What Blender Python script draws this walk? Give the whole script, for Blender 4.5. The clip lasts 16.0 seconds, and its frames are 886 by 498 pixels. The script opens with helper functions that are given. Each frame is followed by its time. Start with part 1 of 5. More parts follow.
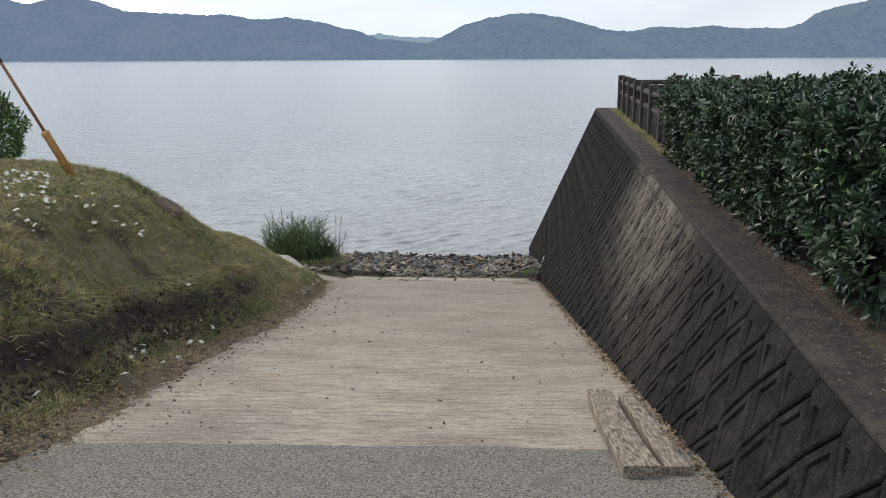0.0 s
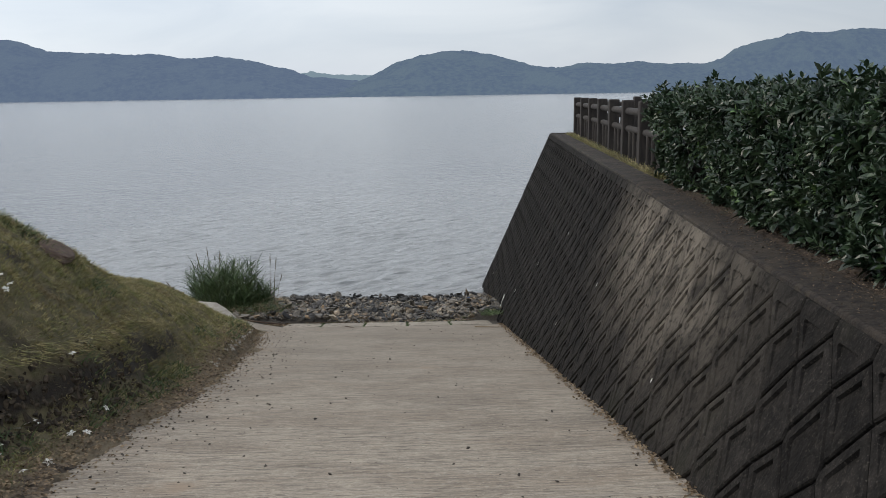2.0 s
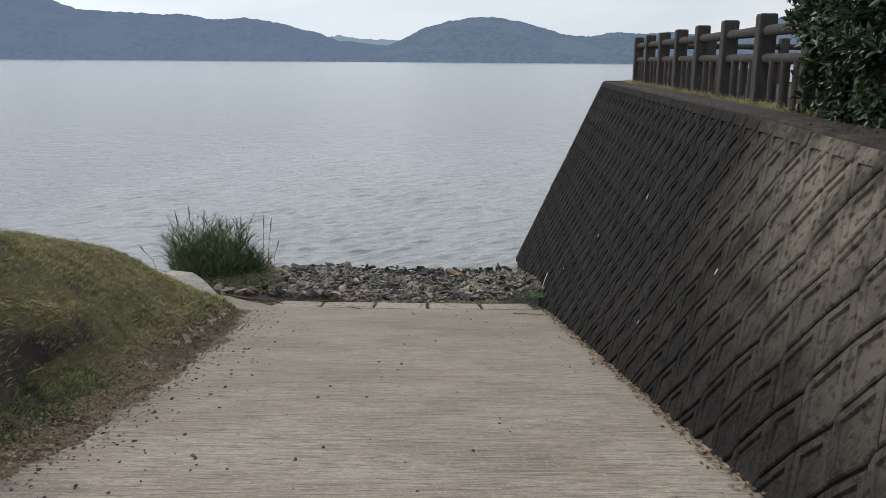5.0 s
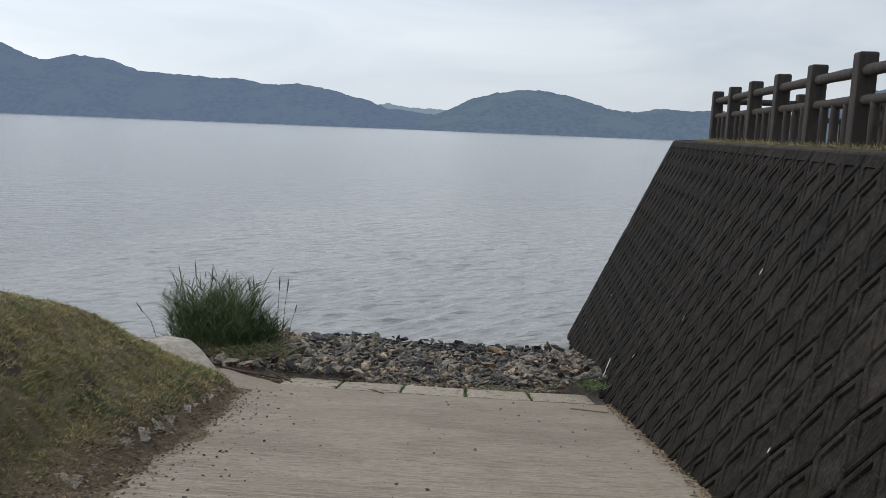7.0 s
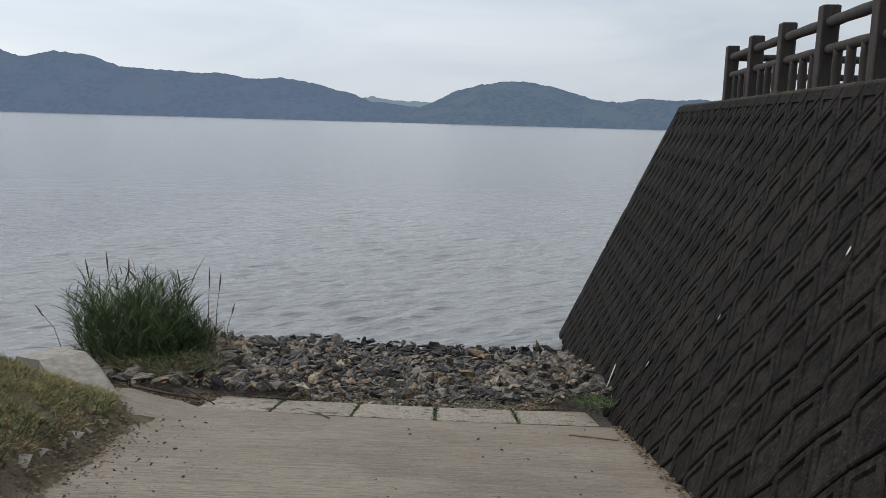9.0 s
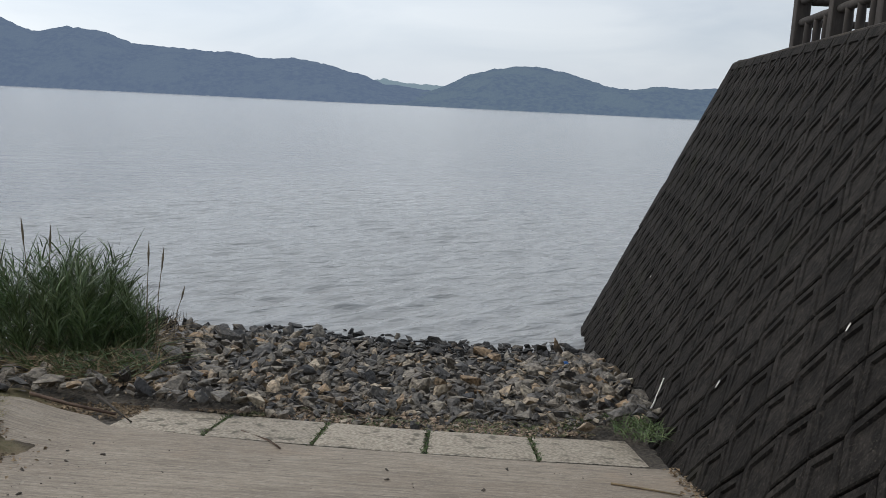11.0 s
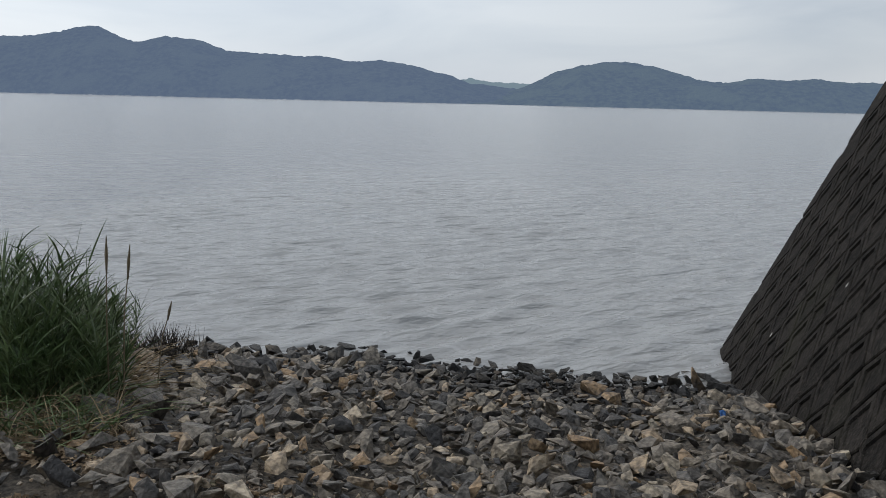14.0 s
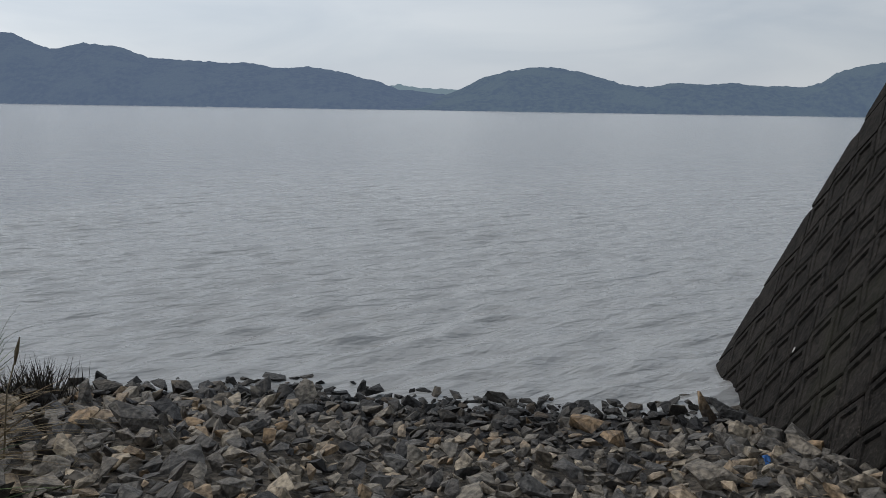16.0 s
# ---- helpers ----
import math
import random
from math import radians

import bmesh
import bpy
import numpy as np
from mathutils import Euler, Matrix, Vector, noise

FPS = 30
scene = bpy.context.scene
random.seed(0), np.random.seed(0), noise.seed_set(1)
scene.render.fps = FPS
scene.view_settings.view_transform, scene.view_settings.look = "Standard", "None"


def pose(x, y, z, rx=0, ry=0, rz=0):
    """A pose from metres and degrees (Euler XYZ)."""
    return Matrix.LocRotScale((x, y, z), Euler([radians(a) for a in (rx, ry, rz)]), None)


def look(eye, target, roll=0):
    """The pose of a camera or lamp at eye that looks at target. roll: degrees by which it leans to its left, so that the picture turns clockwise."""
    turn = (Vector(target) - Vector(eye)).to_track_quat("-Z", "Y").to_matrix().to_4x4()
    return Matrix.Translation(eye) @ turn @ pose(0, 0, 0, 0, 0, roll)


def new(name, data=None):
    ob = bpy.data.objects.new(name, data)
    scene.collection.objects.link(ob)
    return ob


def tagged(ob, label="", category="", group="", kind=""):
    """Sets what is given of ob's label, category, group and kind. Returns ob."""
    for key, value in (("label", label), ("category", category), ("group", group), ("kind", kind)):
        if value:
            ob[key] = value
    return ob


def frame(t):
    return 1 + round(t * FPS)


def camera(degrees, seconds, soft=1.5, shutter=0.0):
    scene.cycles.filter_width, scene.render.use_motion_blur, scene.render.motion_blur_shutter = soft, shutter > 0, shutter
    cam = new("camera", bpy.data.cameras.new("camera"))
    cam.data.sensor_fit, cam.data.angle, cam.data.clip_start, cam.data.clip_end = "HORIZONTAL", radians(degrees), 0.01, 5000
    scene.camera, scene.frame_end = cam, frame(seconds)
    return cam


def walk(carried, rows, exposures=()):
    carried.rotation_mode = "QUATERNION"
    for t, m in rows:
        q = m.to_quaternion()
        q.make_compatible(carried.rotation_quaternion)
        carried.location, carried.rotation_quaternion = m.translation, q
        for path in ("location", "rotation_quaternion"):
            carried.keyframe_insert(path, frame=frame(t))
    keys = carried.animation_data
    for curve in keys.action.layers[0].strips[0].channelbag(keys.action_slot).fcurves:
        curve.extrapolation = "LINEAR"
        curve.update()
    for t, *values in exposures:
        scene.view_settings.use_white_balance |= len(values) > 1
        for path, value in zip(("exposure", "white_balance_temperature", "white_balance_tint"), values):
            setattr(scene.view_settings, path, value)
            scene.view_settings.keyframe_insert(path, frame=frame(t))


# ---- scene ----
cam = camera(56.2, 16.0, soft=0.65)
PATH = [
    (0, (0.361, -0.094, 1.685), (0.315, 1.853, 1.234), -0.3),
    (0.5, (0.249, 0.376, 1.673), (0.204, 2.335, 1.27), -0.4),
    (1, (0.148, 0.877, 1.577), (0.185, 2.847, 1.234), -1.2),
    (1.5, (0.133, 1.444, 1.418), (0.234, 3.408, 1.058), 0.1),
    (2, (0.062, 2.022, 1.306), (0.168, 3.984, 0.937), -0.9),
    (2.5, (0.068, 2.575, 1.207), (0.156, 4.542, 0.855), -2.2),
    (3, (0.071, 3.152, 1.049), (0.153, 5.111, 0.657), -1.9),
    (3.5, (0.098, 3.705, 0.935), (0.151, 5.653, 0.483), -0.6),
    (6, (0.103, 6.526, 0.405), (0.138, 8.482, -0.01), 1.0),
    (6.5, (0.102, 7.067, 0.311), (0.025, 9.034, -0.046), 1.2),
    (7, (0.081, 7.71, 0.186), (0.032, 9.689, -0.1), 2.3),
    (7.5, (0.112, 8.305, 0.08), (0.054, 10.288, -0.179), 2.2),
    (8, (0.138, 8.917, -0.066), (0.038, 10.895, -0.344), 2.6),
    (8.5, (0.242, 9.534, -0.168), (0.216, 11.513, -0.458), 1.3),
    (11, (0.378, 12.492, -0.726), (0.342, 14.462, -1.066), 2.8),
    (11.5, (0.339, 13.028, -0.816), (0.237, 14.997, -1.15), 2.5),
    (12, (0.361, 13.538, -0.893), (0.212, 15.5, -1.249), 3.2),
    (12.5, (0.273, 14.015, -0.982), (0.113, 15.981, -1.31), 2.2),
    (13, (0.274, 14.526, -1.063), (0.122, 16.499, -1.355), 1.6),
    (13.5, (0.227, 15.066, -1.164), (0.035, 17.037, -1.443), 1.4),
    (14, (0.244, 15.584, -1.28), (-0.001, 17.538, -1.629), 1.4),
    (14.5, (0.216, 15.983, -1.376), (0.01, 17.936, -1.755), 2.4),
    (15, (0.108, 16.401, -1.442), (-0.079, 18.357, -1.816), 1.0),
    (15.5, (0.036, 16.88, -1.52), (-0.136, 18.838, -1.89), 0.5),
    (16, (-0.133, 17.327, -1.601), (-0.216, 19.298, -1.933), 0.9),
]
walk(cam, [(t, look(eye, target, roll)) for t, eye, target, roll in PATH],
     [(0, 0.66), (0.5, 0.72), (1, 0.26), (1.5, 0.28), (2.5, 0.28), (3.5, 0.46), (6, 0.46), (6.5, 0.42), (7, 0.3), (7.5, 0.14), (8, 0.18), (8.5, 0.18), (11, 0.3), (11.5, 0.3), (12.5, 0.24), (13.5, 0.08), (14.0, 0.12), (14.5, 0.52), (15, 0.28), (15.5, 0.28), (16, -0.03)])


# ---- light ----
world = bpy.data.worlds.new("world")
scene.world = world
world.use_nodes = True
wn, wl = world.node_tree.nodes, world.node_tree.links
SUN_UP, SUN_AZ = 45.0, -64.0
sky = wn.new("ShaderNodeTexSky")
sky.sky_type, sky.sun_disc = "NISHITA", False
sky.dust_density, sky.air_density = 1.5, 1.2
sky.sun_elevation, sky.sun_rotation = radians(SUN_UP), radians(SUN_AZ)
sky_dim = wn.new("ShaderNodeMix")
sky_dim.data_type, sky_dim.blend_type = "RGBA", "MULTIPLY"
sky_dim.inputs["Factor"].default_value = 1.0
sky_dim.inputs["B"].default_value = (0.1, 0.1, 0.1, 1)
wl.new(sky.outputs["Color"], sky_dim.inputs["A"])
sky_way = wn.new("ShaderNodeTexCoord")
sky_map = wn.new("ShaderNodeMapping")
sky_map.inputs["Scale"].default_value = (1.0, 1.0, 4.5)
wl.new(sky_way.outputs["Generated"], sky_map.inputs["Vector"])
cloud = wn.new("ShaderNodeTexNoise")
cloud.inputs["Scale"].default_value, cloud.inputs["Detail"].default_value = 3.2, 7.0
cloud.inputs["Distortion"].default_value = 0.6
wl.new(sky_map.outputs["Vector"], cloud.inputs["Vector"])
cloud_tone = wn.new("ShaderNodeValToRGB")
cloud_tone.color_ramp.elements[0].position, cloud_tone.color_ramp.elements[0].color = 0.32, (0.50, 0.56, 0.645, 1)
cloud_tone.color_ramp.elements[1].position, cloud_tone.color_ramp.elements[1].color = 0.68, (0.645, 0.69, 0.75, 1)
wl.new(cloud.outputs["Fac"], cloud_tone.inputs["Fac"])
sky_mix = wn.new("ShaderNodeMix")
sky_mix.data_type = "RGBA"
sky_mix.inputs["Factor"].default_value = 0.86
wl.new(sky_dim.outputs["Result"], sky_mix.inputs["A"])
sky_side = wn.new("ShaderNodeSeparateXYZ")
wl.new(sky_way.outputs["Generated"], sky_side.inputs["Vector"])
veil = wn.new("ShaderNodeMapRange")
for socket, value in (("From Min", -0.9), ("From Max", 0.9), ("To Min", 1.36), ("To Max", 0.68)):
    veil.inputs[socket].default_value = value
wl.new(sky_side.outputs["X"], veil.inputs["Value"])
sunward = wn.new("ShaderNodeMix")
sunward.data_type, sunward.blend_type = "RGBA", "MULTIPLY"
sunward.inputs["Factor"].default_value = 1.0
wl.new(cloud_tone.outputs["Color"], sunward.inputs["A"])
wl.new(veil.outputs["Result"], sunward.inputs["B"])
wl.new(sunward.outputs["Result"], sky_mix.inputs["B"])
wl.new(sky_mix.outputs["Result"], wn["Background"].inputs["Color"])
wn["Background"].inputs["Strength"].default_value = 1.0

sun = new("sun", bpy.data.lights.new("sun", "SUN"))
sun.data.energy, sun.data.angle, sun.data.color = 0.9, radians(25), (1.0, 0.90, 0.77)
sun.matrix_world = look((30 * math.sin(radians(SUN_AZ)), 30 * math.cos(radians(SUN_AZ)), 30 * math.tan(radians(SUN_UP))), (0, 0, 0))


# ---- materials ----
def mat(name, c1, c2, scale=6.0, rough=0.85, bump=0.3, bscale=60.0, spots=None, spot_scale=1.5, spot_at=(0.5, 0.65),
        stretch=(1, 1, 1), vary=None, amount=0.5, distance=0.01, spec=0.5, patch=None):
    """A surface of two grain tones, stains of a third, fine relief; vary: 'object' or 'island' shifts the tone piece by piece."""
    m = bpy.data.materials.new(name)
    m.use_nodes = True
    n, l = m.node_tree.nodes, m.node_tree.links
    b = n["Principled BSDF"]
    b.inputs["Roughness"].default_value = rough
    b.inputs["Specular IOR Level"].default_value = spec
    where = n.new("ShaderNodeNewGeometry")
    mapping = n.new("ShaderNodeMapping")
    mapping.inputs["Scale"].default_value = stretch
    l.new(where.outputs["Position"], mapping.inputs["Vector"])

    def noise_at(s, detail=5.0, source=None):
        t = n.new("ShaderNodeTexNoise")
        t.inputs["Scale"].default_value, t.inputs["Detail"].default_value = s, detail
        l.new(source or mapping.outputs["Vector"], t.inputs["Vector"])
        return t.outputs["Fac"]

    def mix(fac, a, c, kind="MIX"):
        x = n.new("ShaderNodeMix")
        x.data_type, x.blend_type = "RGBA", kind
        for socket, value in (("Factor", fac), ("A", a), ("B", c)):
            if isinstance(value, bpy.types.NodeSocket):
                l.new(value, x.inputs[socket])
            else:
                x.inputs[socket].default_value = value if socket == "Factor" else (*value, 1)
        return x.outputs["Result"]

    def band(value, lo, hi):
        r = n.new("ShaderNodeMapRange")
        r.interpolation_type = "SMOOTHSTEP"
        r.inputs["From Min"].default_value, r.inputs["From Max"].default_value = lo, hi
        l.new(value, r.inputs["Value"])
        return r.outputs["Result"]

    colour = mix(band(noise_at(scale), 0.3, 0.7), c1, c2)
    if patch:
        colour = patch(n, l, where, noise_at, mix, band, colour)
    if spots:
        colour = mix(band(noise_at(spot_scale, 6.0, where.outputs["Position"]), *spot_at), colour, spots)
    if vary:
        if vary == "object":
            rnd = n.new("ShaderNodeObjectInfo").outputs["Random"]
        else:
            rnd = where.outputs["Random Per Island"]
        h = n.new("ShaderNodeHueSaturation")
        v = n.new("ShaderNodeMapRange")
        v.inputs["To Min"].default_value, v.inputs["To Max"].default_value = 1 - amount, 1 + amount
        l.new(rnd, v.inputs["Value"])
        l.new(v.outputs["Result"], h.inputs["Value"])
        l.new(colour, h.inputs["Color"])
        colour = h.outputs["Color"]
    l.new(colour, b.inputs["Base Color"])
    if bump:
        k = n.new("ShaderNodeBump")
        k.inputs["Strength"].default_value, k.inputs["Distance"].default_value = bump, distance
        l.new(noise_at(bscale, 8.0), k.inputs["Height"])
        l.new(k.outputs["Normal"], b.inputs["Normal"])
    return m


def split_xyz(n, l, where):
    s = n.new("ShaderNodeSeparateXYZ")
    l.new(where.outputs["Position"], s.inputs["Vector"])
    return s.outputs


def times(n, l, a, c):
    k = n.new("ShaderNodeMath")
    k.operation = "MULTIPLY"
    for i, v in enumerate((a, c)):
        if isinstance(v, bpy.types.NodeSocket):
            l.new(v, k.inputs[i])
        else:
            k.inputs[i].default_value = v
    return k.outputs[0]


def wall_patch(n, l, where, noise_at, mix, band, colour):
    """Upper courses paler over one stretch, mottling, lichen specks and run-off streaks."""
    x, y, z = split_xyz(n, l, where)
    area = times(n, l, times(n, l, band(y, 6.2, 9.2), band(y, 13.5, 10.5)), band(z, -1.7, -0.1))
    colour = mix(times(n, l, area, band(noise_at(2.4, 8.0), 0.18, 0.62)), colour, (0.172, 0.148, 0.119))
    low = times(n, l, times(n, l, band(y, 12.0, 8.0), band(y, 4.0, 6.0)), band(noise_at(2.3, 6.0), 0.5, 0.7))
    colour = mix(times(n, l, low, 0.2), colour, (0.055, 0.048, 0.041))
    colour = mix(times(n, l, band(noise_at(16.0, 7.0), 0.50, 0.66), 0.65), colour, (0.012, 0.011, 0.010))
    colour = mix(times(n, l, band(noise_at(34.0, 6.0), 0.56, 0.70), 0.35), colour, (0.085, 0.075, 0.062))
    colour = mix(times(n, l, band(noise_at(95.0, 2.0), 0.63, 0.72), 0.4), colour, (0.17, 0.15, 0.125))
    m = n.new("ShaderNodeMapping")
    m.inputs["Scale"].default_value = (5.0, 5.0, 0.5)
    l.new(where.outputs["Position"], m.inputs["Vector"])
    colour = mix(times(n, l, band(noise_at(1.0, 5.0, m.outputs["Vector"]), 0.54, 0.68), 0.5), colour, (0.014, 0.013, 0.012))
    return mix(times(n, l, band(noise_at(0.9, 4.0), 0.58, 0.72), 0.45), colour, (0.03, 0.03, 0.02))


def ramp_patch(n, l, where, noise_at, mix, band, colour):
    """Broom lines across the slab, grain, brown stains and a darker middle track."""
    def across(sx, sy, scale, detail=6.0):
        m = n.new("ShaderNodeMapping")
        m.inputs["Scale"].default_value = (sx, sy, 1.0)
        l.new(where.outputs["Position"], m.inputs["Vector"])
        return noise_at(scale, detail, m.outputs["Vector"])
    colour = mix(times(n, l, band(across(1.0, 1.6, 0.9), 0.42, 0.62), 0.45), colour, (0.235, 0.18, 0.132))
    colour = mix(times(n, l, band(across(0.7, 1.0, 0.7), 0.50, 0.66), 0.45), colour, (0.145, 0.122, 0.098))
    colour = mix(times(n, l, band(across(1.6, 5.0, 3.0, 8.0), 0.48, 0.66), 0.4), colour, (0.19, 0.165, 0.135))
    colour = mix(times(n, l, band(across(2.6, 20.0, 2.4), 0.55, 0.63), 0.6), colour, (0.095, 0.082, 0.067))
    colour = mix(times(n, l, band(across(1.0, 1.0, 85.0, 3.0), 0.52, 0.66), 0.5), colour, (0.13, 0.115, 0.095))
    colour = mix(times(n, l, band(across(1.0, 1.4, 30.0, 3.0), 0.56, 0.66), 0.4), colour, (0.55, 0.50, 0.42))
    colour = mix(times(n, l, band(across(1.6, 24.0, 1.1, 5.0), 0.50, 0.64), 0.36), colour, (0.115, 0.098, 0.08))
    colour = mix(times(n, l, band(across(3.0, 52.0, 1.1, 4.0), 0.50, 0.64), 0.30), colour, (0.13, 0.112, 0.092))
    colour = mix(times(n, l, band(across(1.8, 30.0, 1.3, 5.0), 0.55, 0.68), 0.35), colour, (0.56, 0.50, 0.42))
    x, y, z = split_xyz(n, l, where)
    low = times(n, l, band(y, 6.0, 17.0), 0.40)
    return mix(low, colour, (0.195, 0.165, 0.128))


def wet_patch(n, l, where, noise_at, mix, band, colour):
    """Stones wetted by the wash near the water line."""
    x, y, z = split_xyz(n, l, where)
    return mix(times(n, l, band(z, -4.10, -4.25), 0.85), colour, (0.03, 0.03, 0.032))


def stone_material(name, source):
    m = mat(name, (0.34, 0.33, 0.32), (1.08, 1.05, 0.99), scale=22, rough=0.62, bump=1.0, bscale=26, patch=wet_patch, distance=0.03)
    n, l = m.node_tree.nodes, m.node_tree.links
    b = n["Principled BSDF"]
    ramp_node = n.new("ShaderNodeValToRGB")
    ramp_node.color_ramp.interpolation = "LINEAR"
    tones = ((0.0, (0.045, 0.044, 0.046)), (0.2, (0.12, 0.112, 0.104)), (0.42, (0.27, 0.235, 0.19)), (0.56, (0.10, 0.098, 0.097)),
             (0.76, (0.35, 0.31, 0.25)), (0.87, (0.37, 0.25, 0.14)), (0.94, (0.52, 0.45, 0.35)), (1.0, (0.065, 0.064, 0.066)))
    for i, (at, c) in enumerate(tones):
        e = ramp_node.color_ramp.elements[i] if i < 2 else ramp_node.color_ramp.elements.new(at)
        e.position, e.color = at, (*c, 1)
    if source == "object":
        l.new(n.new("ShaderNodeObjectInfo").outputs["Random"], ramp_node.inputs["Fac"])
    else:
        l.new(n.new("ShaderNodeNewGeometry").outputs["Random Per Island"], ramp_node.inputs["Fac"])
    x = n.new("ShaderNodeMix")
    x.data_type, x.blend_type = "RGBA", "MULTIPLY"
    x.inputs["Factor"].default_value = 1
    old = b.inputs["Base Color"].links[0].from_socket
    l.new(old, x.inputs["A"])
    l.new(ramp_node.outputs["Color"], x.inputs["B"])
    l.new(x.outputs["Result"], b.inputs["Base Color"])
    return m


CONCRETE = mat("broomed_concrete", (0.475, 0.405, 0.322), (0.35, 0.296, 0.232), scale=22, rough=0.9, bump=0.9, bscale=16,
               stretch=(1.0, 2.6, 1), spots=(0.33, 0.25, 0.18), spot_scale=0.9, spot_at=(0.62, 0.78), patch=ramp_patch)
SLAB = mat("cast_slab_concrete", (0.43, 0.38, 0.305), (0.21, 0.18, 0.14), scale=38, rough=0.9, bump=0.9, bscale=30,
           spots=(0.13, 0.115, 0.088), spot_scale=7.0, spot_at=(0.55, 0.66), vary="object", amount=0.12)
KERB = mat("pale_kerb_concrete", (0.42, 0.385, 0.325), (0.29, 0.26, 0.215), scale=14, rough=0.9, bump=0.7, bscale=40, spots=(0.26, 0.23, 0.18), spot_scale=2.2)
ASPHALT = mat("worn_asphalt", (0.060, 0.053, 0.044), (0.30, 0.268, 0.225), scale=62, rough=0.92, bump=0.8, bscale=90, spots=(0.13, 0.12, 0.105), spot_scale=2.4, spot_at=(0.52, 0.75))
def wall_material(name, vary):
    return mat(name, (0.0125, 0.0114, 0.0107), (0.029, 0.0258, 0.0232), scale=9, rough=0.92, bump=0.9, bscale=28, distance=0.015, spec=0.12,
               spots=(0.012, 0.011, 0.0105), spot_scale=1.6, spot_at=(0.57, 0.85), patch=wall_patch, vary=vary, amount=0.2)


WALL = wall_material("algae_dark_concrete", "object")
GROOVE = mat("wall_joint_mortar", (0.013, 0.0115, 0.010), (0.026, 0.022, 0.019), scale=20, rough=0.95)
COPING = mat("coping_concrete", (0.014, 0.011, 0.009), (0.040, 0.030, 0.022), scale=16, rough=0.95, bump=0.9, bscale=40, spots=(0.052, 0.040, 0.028), spot_scale=4.0, spot_at=(0.45, 0.65), distance=0.02)
SOIL = mat("litter_soil", (0.030, 0.022, 0.016), (0.085, 0.060, 0.041), scale=22, rough=0.95, bump=0.9, bscale=45, spots=(0.045, 0.040, 0.023), spot_scale=3.0, spot_at=(0.5, 0.65), distance=0.02)


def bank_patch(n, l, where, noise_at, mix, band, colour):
    """Bare earth and painted shade on the steep scarp, brown litter towards the ramp's edge."""
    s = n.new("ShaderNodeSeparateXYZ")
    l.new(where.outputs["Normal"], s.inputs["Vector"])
    # steep faces: earth tone taken darker to carry the overhang's shade
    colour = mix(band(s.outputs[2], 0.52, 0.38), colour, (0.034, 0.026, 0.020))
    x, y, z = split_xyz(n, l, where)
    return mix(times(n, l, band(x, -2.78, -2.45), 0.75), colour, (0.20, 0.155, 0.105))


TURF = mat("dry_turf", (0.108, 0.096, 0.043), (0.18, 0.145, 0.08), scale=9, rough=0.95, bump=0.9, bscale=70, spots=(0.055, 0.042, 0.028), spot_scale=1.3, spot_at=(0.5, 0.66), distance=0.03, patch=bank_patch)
GRASS = mat("short_grass", (0.165, 0.175, 0.052), (0.41, 0.34, 0.16), scale=6.0, rough=0.7, bump=0, spots=(0.27, 0.21, 0.11), spot_scale=2.3, spot_at=(0.5, 0.72), vary="island", amount=0.45)
WEED = mat("green_weed", (0.06, 0.10, 0.03), (0.10, 0.14, 0.045), scale=8, rough=0.6, bump=0, vary="island", amount=0.4)
STRAW = mat("dry_straw", (0.30, 0.23, 0.13), (0.20, 0.14, 0.08), scale=15, rough=0.8, bump=0, vary="island", amount=0.4)
REED = mat("reed_leaf", (0.062, 0.105, 0.035), (0.115, 0.155, 0.065), scale=3, rough=0.5, bump=0, vary="island", amount=0.5)
SEED = mat("reed_plume", (0.14, 0.11, 0.07), (0.20, 0.16, 0.10), scale=20, rough=0.9, bump=0)
HEDGE_LEAF = mat("glossy_hedge_leaf", (0.018, 0.037, 0.019), (0.052, 0.082, 0.038), scale=3.0, rough=0.34, bump=0, vary="island", amount=0.35, spec=0.5)
HEDGE_YOUNG = mat("young_hedge_leaf", (0.09, 0.16, 0.045), (0.12, 0.19, 0.06), scale=3.0, rough=0.4, bump=0, vary="island", amount=0.35)
TWIG = mat("dark_twig", (0.03, 0.025, 0.02), (0.055, 0.045, 0.035), scale=30, rough=0.9)
LITTER = mat("fallen_leaves", (0.12, 0.082, 0.048), (0.28, 0.205, 0.125), scale=12, rough=0.85, bump=0, vary="island", amount=0.5)
OLD_LITTER = mat("rotted_leaves", (0.055, 0.040, 0.027), (0.17, 0.125, 0.08), scale=12, rough=0.9, bump=0, vary="island", amount=0.6)
PETAL = mat("white_petals", (0.80, 0.78, 0.72), (0.70, 0.66, 0.58), scale=30, rough=0.6, bump=0)
LOG = mat("imitation_log_concrete", (0.027, 0.022, 0.019), (0.052, 0.042, 0.035), scale=14, rough=0.85, bump=0.7, bscale=18, stretch=(1, 1, 0.25), spots=(0.035, 0.028, 0.024), spot_scale=3.0)
PLANK = mat("weathered_board", (0.36, 0.30, 0.23), (0.085, 0.068, 0.052), scale=6, rough=0.9, bump=1.0, bscale=8, stretch=(9, 0.22, 9), spots=(0.20, 0.17, 0.13), spot_scale=2.4, spot_at=(0.5, 0.7), vary="object", amount=0.12)
YELLOW = mat("faded_yellow_plastic", (0.46, 0.25, 0.085), (0.36, 0.185, 0.06), scale=12, rough=0.55, bump=0.1)
RUST = mat("rusty_rod", (0.17, 0.085, 0.045), (0.26, 0.14, 0.075), scale=25, rough=0.85, bump=0.3)
